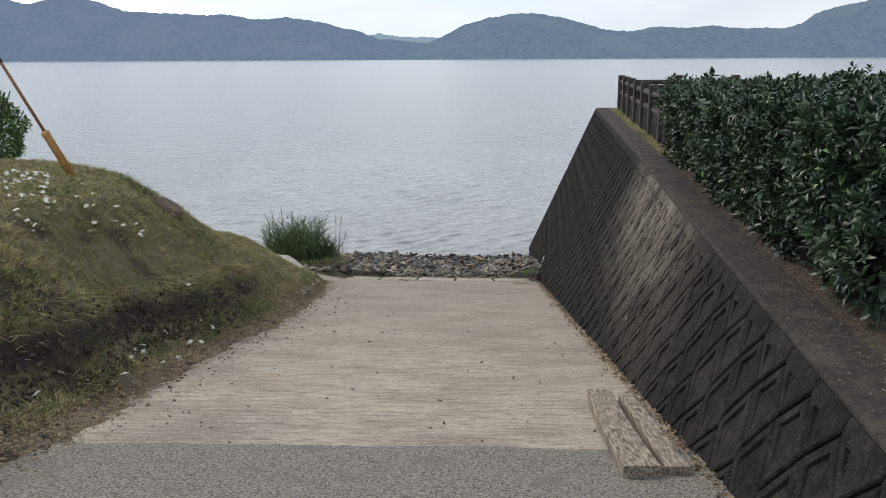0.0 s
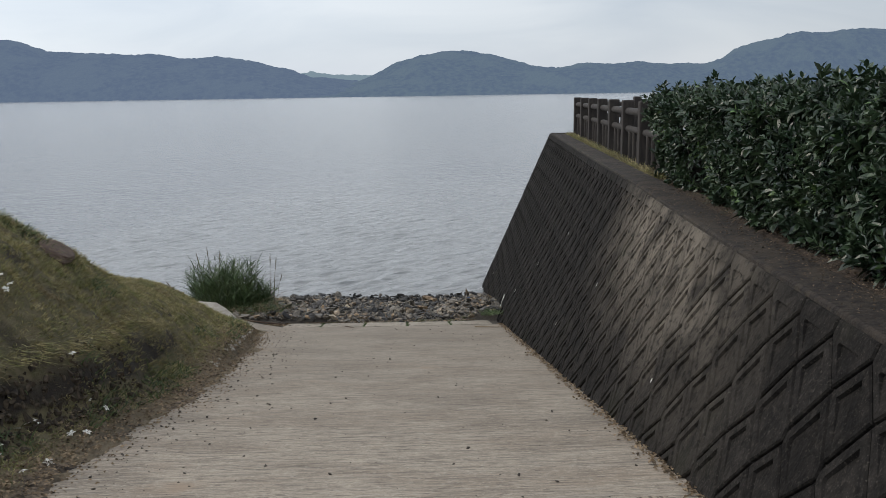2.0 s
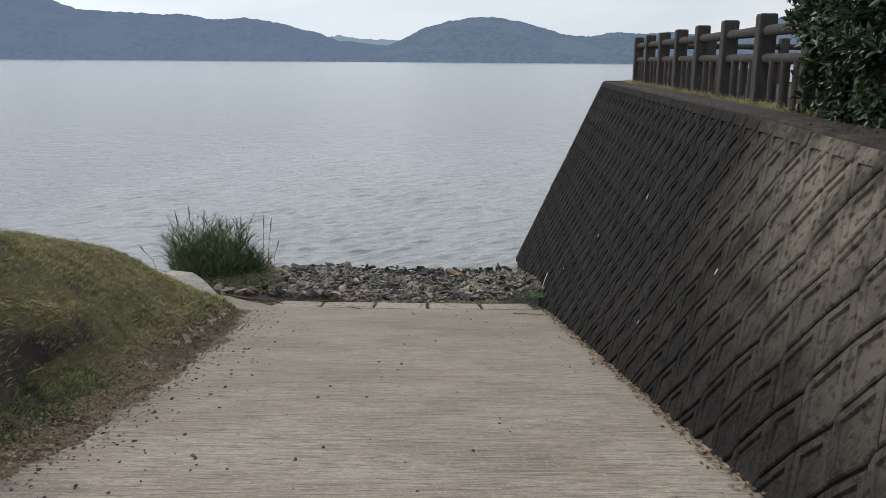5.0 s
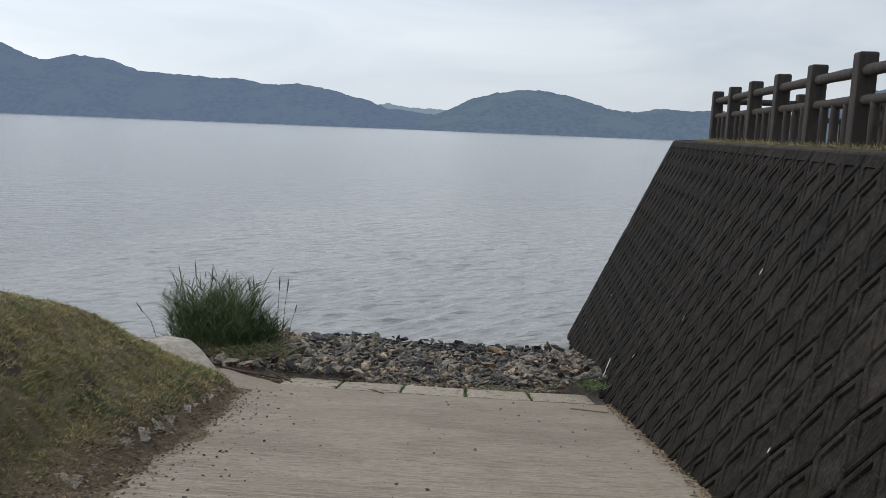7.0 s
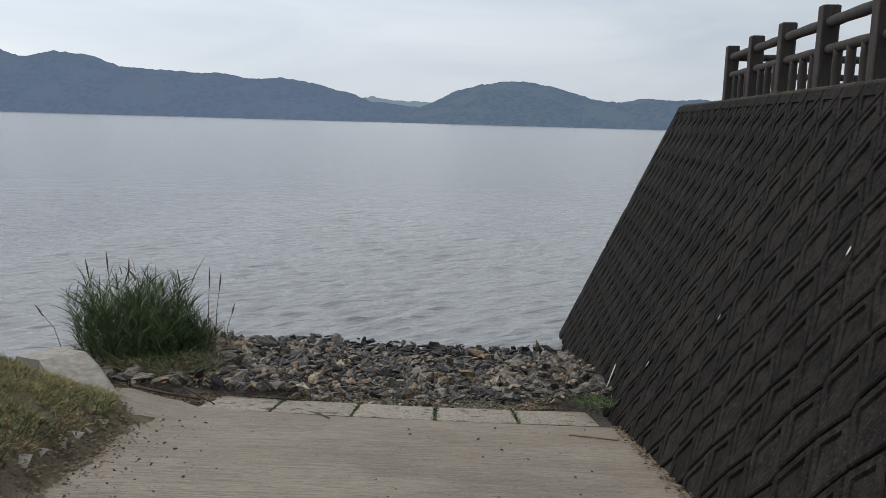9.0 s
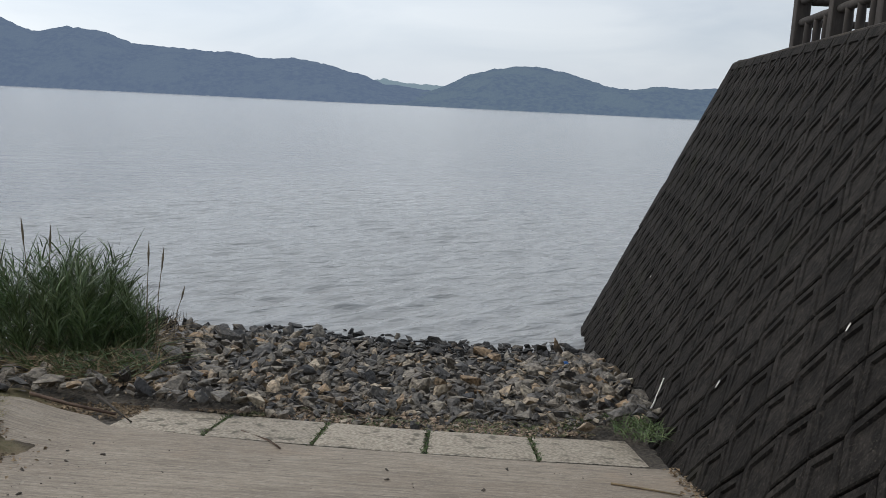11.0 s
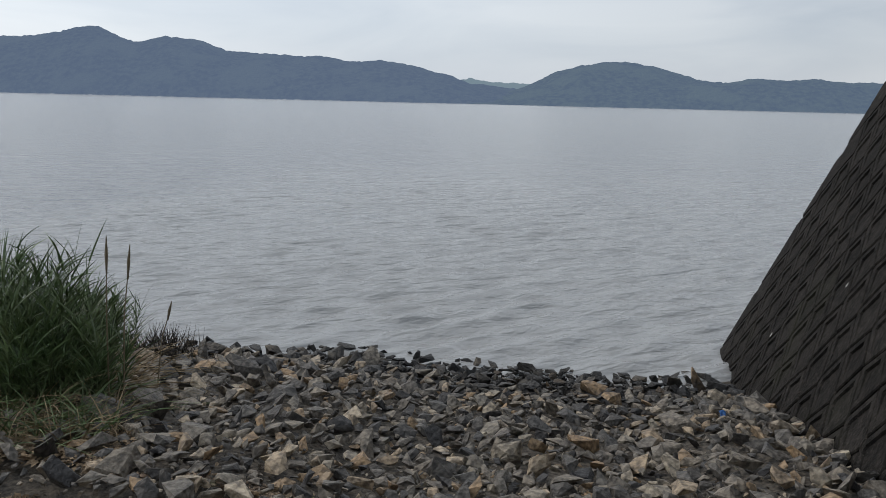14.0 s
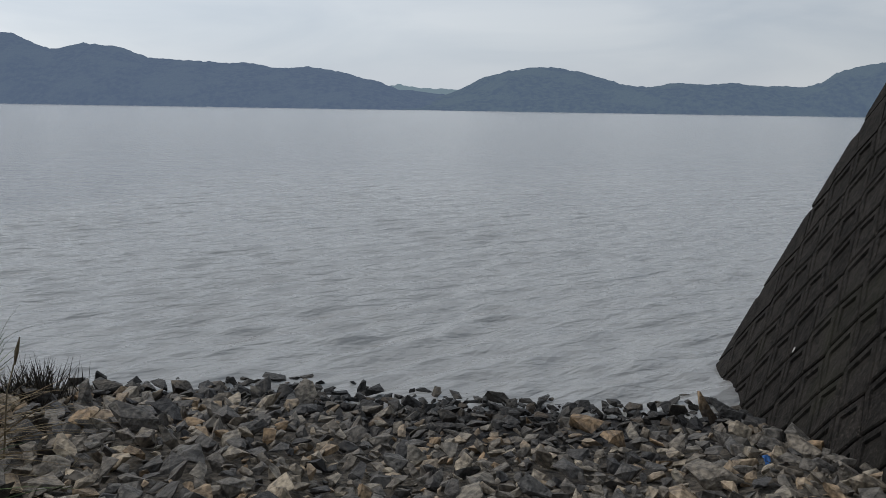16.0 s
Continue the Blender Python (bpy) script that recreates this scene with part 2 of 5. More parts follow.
WIRE = mat("dark_wire", (0.03, 0.03, 0.03), (0.05, 0.05, 0.05), scale=30, rough=0.6, bump=0)
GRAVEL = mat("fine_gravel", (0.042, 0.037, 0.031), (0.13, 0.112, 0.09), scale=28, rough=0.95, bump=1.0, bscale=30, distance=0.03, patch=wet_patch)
EDGE_SOIL = mat("damp_brown_soil", (0.075, 0.056, 0.039), (0.22, 0.165, 0.112), scale=30, rough=0.95, bump=1.0, bscale=50, spots=(0.035, 0.027, 0.02), spot_scale=5.0, spot_at=(0.5, 0.62), distance=0.02)
CLOD = mat("bare_dark_earth", (0.036, 0.027, 0.019), (0.10, 0.075, 0.05), scale=25, rough=0.95, bump=0.8, bscale=60, vary="island", amount=0.4)
BEDSTONE = mat("silty_pebbles", (0.16, 0.11, 0.075), (0.30, 0.23, 0.16), scale=15, rough=0.85, bump=0, spots=(0.10, 0.10, 0.05), spot_scale=3.0, spot_at=(0.5, 0.6), vary="island", amount=0.55)
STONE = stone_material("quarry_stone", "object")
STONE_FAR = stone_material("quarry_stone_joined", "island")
PEBBLE = mat("grit", (0.06, 0.05, 0.042), (0.13, 0.11, 0.09), scale=20, rough=0.9, bump=0, vary="island", amount=0.5)
BROWN = mat("weathered_stump", (0.075, 0.046, 0.032), (0.13, 0.085, 0.06), scale=20, rough=0.9, bump=0.8, bscale=30)
LAND = mat("far_land", (0.10, 0.10, 0.06), (0.16, 0.14, 0.10), scale=0.4, rough=0.95, bump=0.3)
BLUE = mat("blue_plastic", (0.03, 0.12, 0.35), (0.05, 0.17, 0.42), scale=30, rough=0.5, bump=0)
WHITEPAINT = mat("bird_lime", (0.72, 0.70, 0.66), (0.55, 0.53, 0.49), scale=50, rough=0.8, bump=0)


def water_material():
    m = bpy.data.materials.new("lake_water")
    m.use_nodes = True
    n, l = m.node_tree.nodes, m.node_tree.links
    b = n["Principled BSDF"]
    b.inputs["Base Color"].default_value = (0.325, 0.328, 0.323, 1)
    b.inputs["Roughness"].default_value = 0.17
    b.inputs["IOR"].default_value = 1.333
    where = n.new("ShaderNodeNewGeometry")
    last = None
    for scale, stretch, strength, far in ((1.5, (2.4, 1.0, 1.0), 0.85, 0.26), (3.2, (2.6, 1.0, 1.0), 0.9, 0.12), (7.0, (2.0, 1.0, 1.0), 0.8, 0.045), (0.09, (2.5, 1.0, 1.0), 0.35, 0.6)):
        k = n.new("ShaderNodeMapping")
        k.vector_type = "TEXTURE"
        k.inputs["Scale"].default_value, k.inputs["Rotation"].default_value = stretch, (0, 0, radians(36))
        l.new(where.outputs["Position"], k.inputs["Vector"])
        t = n.new("ShaderNodeTexNoise")
        t.inputs["Scale"].default_value, t.inputs["Detail"].default_value = scale, 4.0
        l.new(k.outputs["Vector"], t.inputs["Vector"])
        u = n.new("ShaderNodeBump")
        u.inputs["Strength"].default_value, u.inputs["Distance"].default_value = strength, far
        l.new(t.outputs["Fac"], u.inputs["Height"])
        if last:
            l.new(last, u.inputs["Normal"])
        last = u.outputs["Normal"]
    l.new(last, b.inputs["Normal"])
    return m


def haze_material(name, leaf, leaf2, haze_glow, share):
    """Wooded hills two kilometres off, with haze painted on as bluish emission."""
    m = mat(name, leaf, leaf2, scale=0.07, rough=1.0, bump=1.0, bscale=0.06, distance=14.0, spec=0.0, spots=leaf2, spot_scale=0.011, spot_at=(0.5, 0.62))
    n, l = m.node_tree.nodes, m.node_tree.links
    # self-lit bluish tint that stands for the haze over the woods
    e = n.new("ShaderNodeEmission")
    e.inputs["Color"].default_value = (*haze_glow, 1)
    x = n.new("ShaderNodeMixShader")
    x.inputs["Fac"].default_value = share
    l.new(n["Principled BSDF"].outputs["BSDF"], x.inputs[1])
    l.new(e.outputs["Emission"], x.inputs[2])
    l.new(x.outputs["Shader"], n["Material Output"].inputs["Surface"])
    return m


WATER = water_material()
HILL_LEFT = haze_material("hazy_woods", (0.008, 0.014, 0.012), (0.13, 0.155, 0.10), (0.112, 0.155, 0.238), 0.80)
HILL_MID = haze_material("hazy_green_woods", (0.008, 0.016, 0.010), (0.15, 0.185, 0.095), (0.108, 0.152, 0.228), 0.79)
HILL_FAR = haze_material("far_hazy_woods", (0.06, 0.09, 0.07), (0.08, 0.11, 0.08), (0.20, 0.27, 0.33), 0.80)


# ---- mesh helpers ----
def part(name, bm, material, parent=None, label="", smooth=False):
    """Link a bmesh as one mesh object, under a thing or a part if one is given."""
    me = bpy.data.meshes.new(name)
    bm.to_mesh(me)
    bm.free()
    return placed(name, me, material, parent, label, smooth)


def placed(name, me, material, parent=None, label="", smooth=False):
    if material and not me.materials:
        me.materials.append(material)
    if smooth:
        me.polygons.foreach_set("use_smooth", [True] * len(me.polygons))
    ob = new(name, me)
    if parent:
        ob.parent = parent
    if label:
        tagged(ob, label)
    return ob


def arrays(name, verts, faces):
    """A mesh from numpy arrays of points and of faces with one corner count."""
    verts, faces = np.asarray(verts, np.float32), np.asarray(faces, np.int32)
    me = bpy.data.meshes.new(name)
    k = faces.shape[1]
    me.vertices.add(len(verts))
    me.vertices.foreach_set("co", verts.ravel())
    me.loops.add(faces.size)
    me.loops.foreach_set("vertex_index", faces.ravel())
    me.polygons.add(len(faces))
    me.polygons.foreach_set("loop_start", np.arange(0, faces.size, k, dtype=np.int32))
    me.polygons.foreach_set("loop_total", np.full(len(faces), k, np.int32))
    me.polygons.foreach_set("use_smooth", np.zeros(len(faces), bool))
    me.update(calc_edges=True)
    me.validate()
    return me


def sheet(name, xs, ys, height):
    """A height field over a grid."""
    gx, gy = np.meshgrid(xs, ys)
    gz = height(gx, gy)
    verts = np.stack([gx, gy, gz], -1).reshape(-1, 3)
    w = len(xs)
    a = (np.arange(len(ys) - 1)[:, None] * w + np.arange(w - 1)).ravel()
    return arrays(name, verts, np.stack([a, a + 1, a + w + 1, a + w], -1))


def rows_noise(x, y, scale, seed=0.0):
    flat = [noise.noise((float(a) * scale, float(b) * scale, seed)) for a, b in zip(np.ravel(x), np.ravel(y))]
    return np.array(flat).reshape(np.shape(x))


def strew(name, template, faces, pos, along, normal, size):
    """Many copies of a small template (x across, y along, z off) joined into one mesh."""
    t = np.asarray(template, float)
    along = along / np.linalg.norm(along, axis=1, keepdims=True)
    side = np.cross(along, normal)
    side /= np.linalg.norm(side, axis=1, keepdims=True) + 1e-9
    up = np.cross(side, along)
    size = np.asarray(size, float).reshape(len(pos), -1)
    sx, sy, sz = (size[:, [min(i, size.shape[1] - 1)]][:, :, None] for i in range(3))
    v = pos[:, None] + sx * t[None, :, :1] * side[:, None] + sy * t[None, :, 1:2] * along[:, None] + sz * t[None, :, 2:] * up[:, None]
    f = np.asarray(faces)[None] + (np.arange(len(pos)) * len(t))[:, None, None]
    return arrays(name, v.reshape(-1, 3), f.reshape(-1, len(faces[0])))


LEAF = [(0, 0, 0), (-0.5, 0.45, 0.10), (0.5, 0.45, 0.10), (0, 0.5, 0), (0, 1, -0.08)]
LEAF_F = [(0, 3, 1), (0, 2, 3), (1, 3, 4), (3, 2, 4)]


def blades(name, pos, lean, length, width, droop, steps=4):
    """Grass blades: each starts at pos, goes along lean and bends over by droop."""
    n = len(pos)
    s = np.linspace(0, 1, steps + 1)
    lean = lean / np.linalg.norm(lean, axis=1, keepdims=True)
    flat = lean * [1, 1, 0] + 1e-6
    flat /= np.linalg.norm(flat, axis=1, keepdims=True)
    side = np.cross(lean, np.random.normal(size=(n, 3)))
    side /= np.linalg.norm(side, axis=1, keepdims=True)
    c = pos[:, None] + length[:, None, None] * (lean[:, None] * s[None, :, None] + droop[:, None, None] * (s[None, :, None] ** 2) * (flat[:, None] - [0, 0, 0.8]))
    w = width[:, None, None] * (1 - s[None, :, None] ** 2 * 0.95) * 0.5
    v = np.stack([c - w * side[:, None], c + w * side[:, None]], 2).reshape(n, -1, 3)
    a = np.arange(steps) * 2
    f = np.stack([a, a + 1, a + 3, a + 2], -1)
    f = f[None] + (np.arange(n) * 2 * (steps + 1))[:, None, None]
    return arrays(name, v.reshape(-1, 3), f.reshape(-1, 4))


def box(bm, size, m=None, bevel=0.0):
    made = bmesh.ops.create_cube(bm, size=1.0, matrix=(m or Matrix()) @ Matrix.Diagonal((*size, 1)))
    if bevel:
        edges = list({e for v in made["verts"] for e in v.link_edges})
        bmesh.ops.bevel(bm, geom=edges, offset=bevel, segments=2, affect="EDGES", profile=0.6)


def tube(bm, points, radii, sides=8):
    """A tapered tube through points."""
    rings = []
    for i, p in enumerate(points):
        p = Vector(p)
        d = (Vector(points[min(i + 1, len(points) - 1)]) - Vector(points[max(i - 1, 0)])).normalized()
        a = d.orthogonal().normalized()
        b = d.cross(a)
        r = radii[i] if hasattr(radii, "__len__") else radii
        rings.append([bm.verts.new(p + r * (math.cos(k * math.tau / sides) * a + math.sin(k * math.tau / sides) * b)) for k in range(sides)])
    for u, w in zip(rings, rings[1:]):
        for k in range(sides):
            bm.faces.new((u[k], u[(k + 1) % sides], w[(k + 1) % sides], w[k]))
    bm.faces.new(rings[0][::-1])
    bm.faces.new(rings[-1])
    bmesh.ops.recalc_face_normals(bm, faces=bm.faces)


def empty(name, label, category, group="", at=(0, 0, 0)):
    ob = new(name)
    ob.location = at
    return tagged(ob, label, category, group)


rng = np.random.default_rng(7)
WATER_Z = -4.38
TOP_Z = 0.10


# ---- shape of the ground ----
def ramp_z(x, y):
    yy = np.maximum(y, -0.5)
    return 0.086 - 0.188 * yy - 0.009 * np.asarray(x, float)


def edge_x(y):
    return np.interp(y, [-6, 4.9, 9, 10.7, 12.6, 14.8, 16.4, 17.7, 18.6, 20], [-2.7, -2.42, -2.42, -2.22, -2.3, -2.38, -2.52, -2.68, -2.95, -3.2])


def beach_z(x, y):
    x, y = np.asarray(x, float), np.asarray(y, float)
    def sm(t):
        t = np.clip(t, 0, 1)
        return t * t * (3 - 2 * t)
    z = -3.62 - (y - 19.6) * 0.138
    z = z + 0.24 * sm((x - 1.2) / 0.8) * (1 - sm((y - 21.5) / 3))
    z = z + 0.19 * sm((-x - 0.7) / 1.2) * (1 - 0.8 * sm((y - 22.8) / 2))
    z = z - 0.9 * sm((-x - 5.1) / 1.2)
    return z


def bank_z(x, y):
    x, y = np.asarray(x, float), np.asarray(y, float)
    d = edge_x(y) - x + 0.13 * np.sin(y * 2.1 + 0.8 * np.sin(y * 0.9)) * np.clip((12.5 - y) / 2, 0, 1) * np.clip((edge_x(y) - x) / 0.3, 0, 1)
    early = np.interp(d, [-2, 0, 0.3, 0.5, 0.68, 1.0, 1.7, 2.3, 3.0, 4.5, 9], [-0.4, 0.01, 0.09, 0.20, 0.66, 0.98, 1.74, 2.1, 2.35, 2.55, 2.75])
    late = np.interp(d, [-2, 0, 0.2, 0.63, 0.9, 1.44, 2.2, 4, 9], [-0.4, 0.01, 0.22, 0.49, 0.73, 1.09, 1.27, 1.31, 1.29])
    k = np.clip((y - 11.5) / 3.0, 0, 1)
    k = k * k * (3 - 2 * k)
    h = early * (1 - k) + late * k
    h = np.where(h > 0, h * np.interp(y, [15.5, 16.5, 17.5, 18.6, 19.2, 20, 21.5, 24], [1, 0.90, 0.70, 0.42, 0.30, 0.14, 0.0, 0.0]), h)
    base = np.where(y < 19.4, ramp_z(x, y), np.minimum(ramp_z(x, y), beach_z(x, y) - 0.06))
    z = base + h
    cap = 0.32
    over = z - cap + 0.3
    return np.where(over > 0, cap - 0.3 + 0.3 * (1 - np.exp(-over / 0.3)), z)


# ---- the setting ----
def build_water():
    near_x, near_y = np.arange(-13, 15, 0.1), np.arange(22.5, 62, 0.1)
    far = np.geomspace(0.3, 2600, 46)
    xs = np.concatenate([-13 - far[::-1], near_x, near_x[-1] + far])
    ys = np.concatenate([near_y, near_y[-1] + np.geomspace(0.2, 2600, 60)])
    r = np.random.default_rng(3)

    def height(x, y):
        z = np.zeros_like(x)
        for _ in range(40):
            lam = float(np.exp(r.uniform(np.log(0.28), np.log(1.25))))
            a = r.normal(radians(126), radians(19))
            wave = np.sin((x * math.cos(a) + y * math.sin(a)) * math.tau / lam + r.uniform(0, 6.3) + 0.9 * np.sin(x * 0.31 + y * 0.23 + r.uniform(0, 6)))
            gust = 0.6 + 0.6 * np.sin(x * r.uniform(0.1, 0.5) + y * r.uniform(0.1, 0.5) + r.uniform(0, 6))
            z += 0.0105 * lam ** 0.9 * gust * (wave + 0.3 * wave * wave)
        calm = np.clip((62 - y) / 36, 0, 1) ** 1.5 * np.clip((x + 13) / 3, 0, 1) * np.clip((15 - x) / 3, 0, 1) * np.clip((y - 22.5) / 3, 0.35, 1)
        patch = 0.75 + 0.35 * np.sin(x * 0.5 + 1.3 * np.sin(y * 0.21)) * np.sin(y * 0.37 + 0.7)
        return WATER_Z + z * calm * patch
    tagged(placed("water", sheet("water", xs, ys, height), WATER, smooth=True), "grey rippled lake water under a cloudy sky", "lake", kind="structure")


def build_ground():
    def height(x, y):
        return np.where(y < -3.0, 0.02, np.where((y < 3) & (np.abs(x) < 400), -0.9, -6.5))
    xs = np.concatenate([-np.geomspace(30, 3000, 12)[::-1], np.linspace(-25, 25, 11), np.geomspace(30, 3000, 12)])
    ys = np.concatenate([-np.geomspace(5, 3000, 14)[::-1], np.array([-3.01, -2.9, 2.9, 3.1, 20, 60]), np.geomspace(120, 3000, 10)])
    tagged(placed("ground", sheet("ground", xs, ys, height), LAND), "bare land and lake bed round the landing", "ground", kind="structure")


def build_ramp():
    def height(x, y):
        z = ramp_z(x, y) + 0.006 * rows_noise(x, y, 0.6, 2.0)
        flare = np.clip((-2.3 - x) / 0.9, 0, 1) * np.clip((y - 16.5) / 1.5, 0, 1)
        return z + 0.16 * flare ** 2
    ob = placed("ramp", sheet("ramp", np.arange(-3.5, 2.75, 0.12), np.linspace(4.6, 18.62, 118), height), CONCRETE, smooth=True)
    for v in ob.data.vertices:
        if v.co.y > 17.0:
            end = float(np.interp(v.co.x, [-3.6, -2.65, -2.42, -1.6, -0.7, 0.2, 1.1, 2.75], [19.05, 19.10, 18.88, 18.74, 18.64, 18.6, 18.6, 18.63]))
            y = 17.0 + (v.co.y - 17.0) * (end - 17.0) / 1.62
            v.co.z -= 0.188 * (y - v.co.y)
            v.co.y = y
    tagged(ob, "pale broom-finished concrete boat ramp with brown stains", "ramp", kind="structure")

    def road(x, y):
        return ramp_z(x, y) + 0.014 + 0.004 * rows_noise(x, y, 1.5, 5.0)
    me = sheet("asphalt", np.arange(-4.6, 2.5, 0.1), np.linspace(-4, 4.96, 90), road)
    for v in me.vertices:
        if v.co.y > 4.9:
            v.co.y += 0.045 * noise.noise((v.co.x * 1.1, 0, 3)) + 0.02 * noise.noise((v.co.x * 6, 0, 8)) + 0.03
            v.co.z -= 0.012
    tagged(placed("road", me, ASPHALT, smooth=True), "worn grey asphalt with exposed grit at the ramp head", "road", kind="structure")
    return ob


RAMP = build_ramp()
build_water()
build_ground()


def build_bank():
    def height(x, y):
        rough_edge = 0.05 * rows_noise(x, y, 1.3, 1.0) + 0.035 * rows_noise(x, y, 4.0, 7.0) + 0.012 * rows_noise(x, y, 11.0, 9.0)
        return bank_z(x, y) + rough_edge
    xs = np.concatenate([np.arange(-30, -7.0, 1.0), np.arange(-7.0, -1.9, 0.07)])
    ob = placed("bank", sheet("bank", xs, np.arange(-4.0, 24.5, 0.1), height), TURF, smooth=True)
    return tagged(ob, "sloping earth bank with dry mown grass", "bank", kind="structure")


BANK = build_bank()


def build_hills():
    """Far shore: ridges with a bumpy tree line."""
    left = ([-3200, -1700, -1400, -1333, -1259, -1184, -1124, -1066, -1030, -1010, -950, -854, -791, -672, -564, -469, -389, -309, -242, -195, -130, -40, 60],
            [165, 150, 132, 135, 142, 158, 160, 138, 128, 128, 141, 132, 107, 102, 97, 88, 89, 79, 60, 44, 36, 28, 0])
    mid = ([-90, -53, -3, 63, 120, 180, 220, 259, 326, 378, 480, 560], [25, 43, 70, 90, 96, 97, 92, 80, 62, 56, 30, 0])
    low = ([-200, -120, -60, 60, 200, 330, 378, 468, 584, 662, 739, 780, 813, 922, 971, 1100, 1300, 1900, 3200],
           [0, 20, 34, 38, 46, 54, 57, 64, 68, 61, 61, 72, 94, 119, 130, 137, 138, 145, 150])
    far = ([-330, -280, -230, -195, -150, -60, 40, 120], [0, 34, 46, 54, 48, 46, 44, 0])
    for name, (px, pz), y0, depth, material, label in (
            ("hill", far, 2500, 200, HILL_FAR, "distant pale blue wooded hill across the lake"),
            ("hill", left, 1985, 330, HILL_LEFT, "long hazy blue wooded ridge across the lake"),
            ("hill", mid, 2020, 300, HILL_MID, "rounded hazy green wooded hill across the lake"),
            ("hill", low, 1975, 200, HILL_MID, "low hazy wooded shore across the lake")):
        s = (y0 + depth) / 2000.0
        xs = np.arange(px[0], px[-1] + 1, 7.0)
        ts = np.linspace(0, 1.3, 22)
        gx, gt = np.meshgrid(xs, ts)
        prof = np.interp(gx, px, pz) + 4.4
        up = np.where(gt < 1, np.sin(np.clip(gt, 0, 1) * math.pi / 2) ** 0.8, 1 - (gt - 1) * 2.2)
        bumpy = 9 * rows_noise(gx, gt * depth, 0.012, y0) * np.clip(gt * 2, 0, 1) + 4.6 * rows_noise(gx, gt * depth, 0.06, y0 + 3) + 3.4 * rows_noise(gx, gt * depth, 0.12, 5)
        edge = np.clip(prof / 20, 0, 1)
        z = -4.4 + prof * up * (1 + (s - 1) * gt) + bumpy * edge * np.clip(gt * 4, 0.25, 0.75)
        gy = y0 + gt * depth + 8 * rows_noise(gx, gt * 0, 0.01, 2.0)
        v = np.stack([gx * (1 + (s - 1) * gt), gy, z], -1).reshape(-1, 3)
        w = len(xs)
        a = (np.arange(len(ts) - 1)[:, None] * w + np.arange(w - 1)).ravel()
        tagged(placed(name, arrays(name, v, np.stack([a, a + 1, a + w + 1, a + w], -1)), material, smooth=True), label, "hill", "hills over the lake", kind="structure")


build_hills()

# The wall's face: u runs along its foot towards the lake, v up its slope, w out of it.
U = Vector((0.1026, 0.9947, 0.0)).normalized()
OUT = Vector((-0.91356, 0.09418, 0.39564)).normalized()
V = OUT.cross(U) if OUT.cross(U).z > 0 else U.cross(OUT)
WALL_O = Vector((1.773, 0.0, TOP_Z))
FACE = Matrix((U, V, OUT)).transposed().to_4x4()
FACE.translation = WALL_O
PITCH, COURSE, HEAD, LEAN = 0.4605, 0.643, 0.107, 0.095


def joint_u(k):
    """Where the k-th upright joint of the top row stands; the blocks of the middle stretch are a little narrower."""
    return 8.065 + float(np.interp(k, [-20, 17, 18, 30, 80], [-37 * 0.4605, 0, 0.4605, 5.595, 5.595 + 50 * 0.46]))


def rise(u):
    return 0.035 * min(1.0, max(0.0, (u - 9.0) / 3.5))


def wall_end(v):
    return 25.72 - 0.125 * v


def clip(poly, inside):
    """Cut a polygon of (u, v) to where inside(p) is positive."""
    out = []
    for a, b in zip(poly, poly[1:] + poly[:1]):
        fa, fb = inside(a), inside(b)
        if fa >= 0:
            out.append(a)
        if fa * fb < 0:
            k = fa / (fa - fb)
            out.append((a[0] + k * (b[0] - a[0]), a[1] + k * (b[1] - a[1])))
    return out


def inset(poly, by):
    """A convex polygon with edge i moved inwards by by[i]."""
    n = len(poly)
    area = sum(a[0] * b[1] - b[0] * a[1] for a, b in zip(poly, poly[1:] + poly[:1]))
    lines = []
    for i in range(n):
        (ax, ay), (bx, by_) = poly[i], poly[(i + 1) % n]
        d = math.hypot(bx - ax, by_ - ay)
        nx, ny = -(by_ - ay) / d, (bx - ax) / d
        if area < 0:
            nx, ny = -nx, -ny
        lines.append((nx, ny, nx * ax + ny * ay + by[i]))
    out = []
    for i in range(n):
        (a, b, e), (c, d, f) = lines[i - 1], lines[i]
        k = a * d - b * c
        out.append(((e * d - b * f) / k, (a * f - e * c) / k) if abs(k) > 1e-3 else poly[i])
    return out


def jointed(poly):
    """Draw a block's outline back from its joints: those running down towards the lake are the wide ones."""
    by = []
    for a, b in zip(poly, poly[1:] + poly[:1]):
        du, dv = b[0] - a[0], b[1] - a[1]
        steep = abs(du) < 0.25 * abs(dv)
        by.append(0.007 if steep or abs(dv) < 0.01 else 0.013 if du * dv < 0 else 0.005)
    return inset(poly, by)


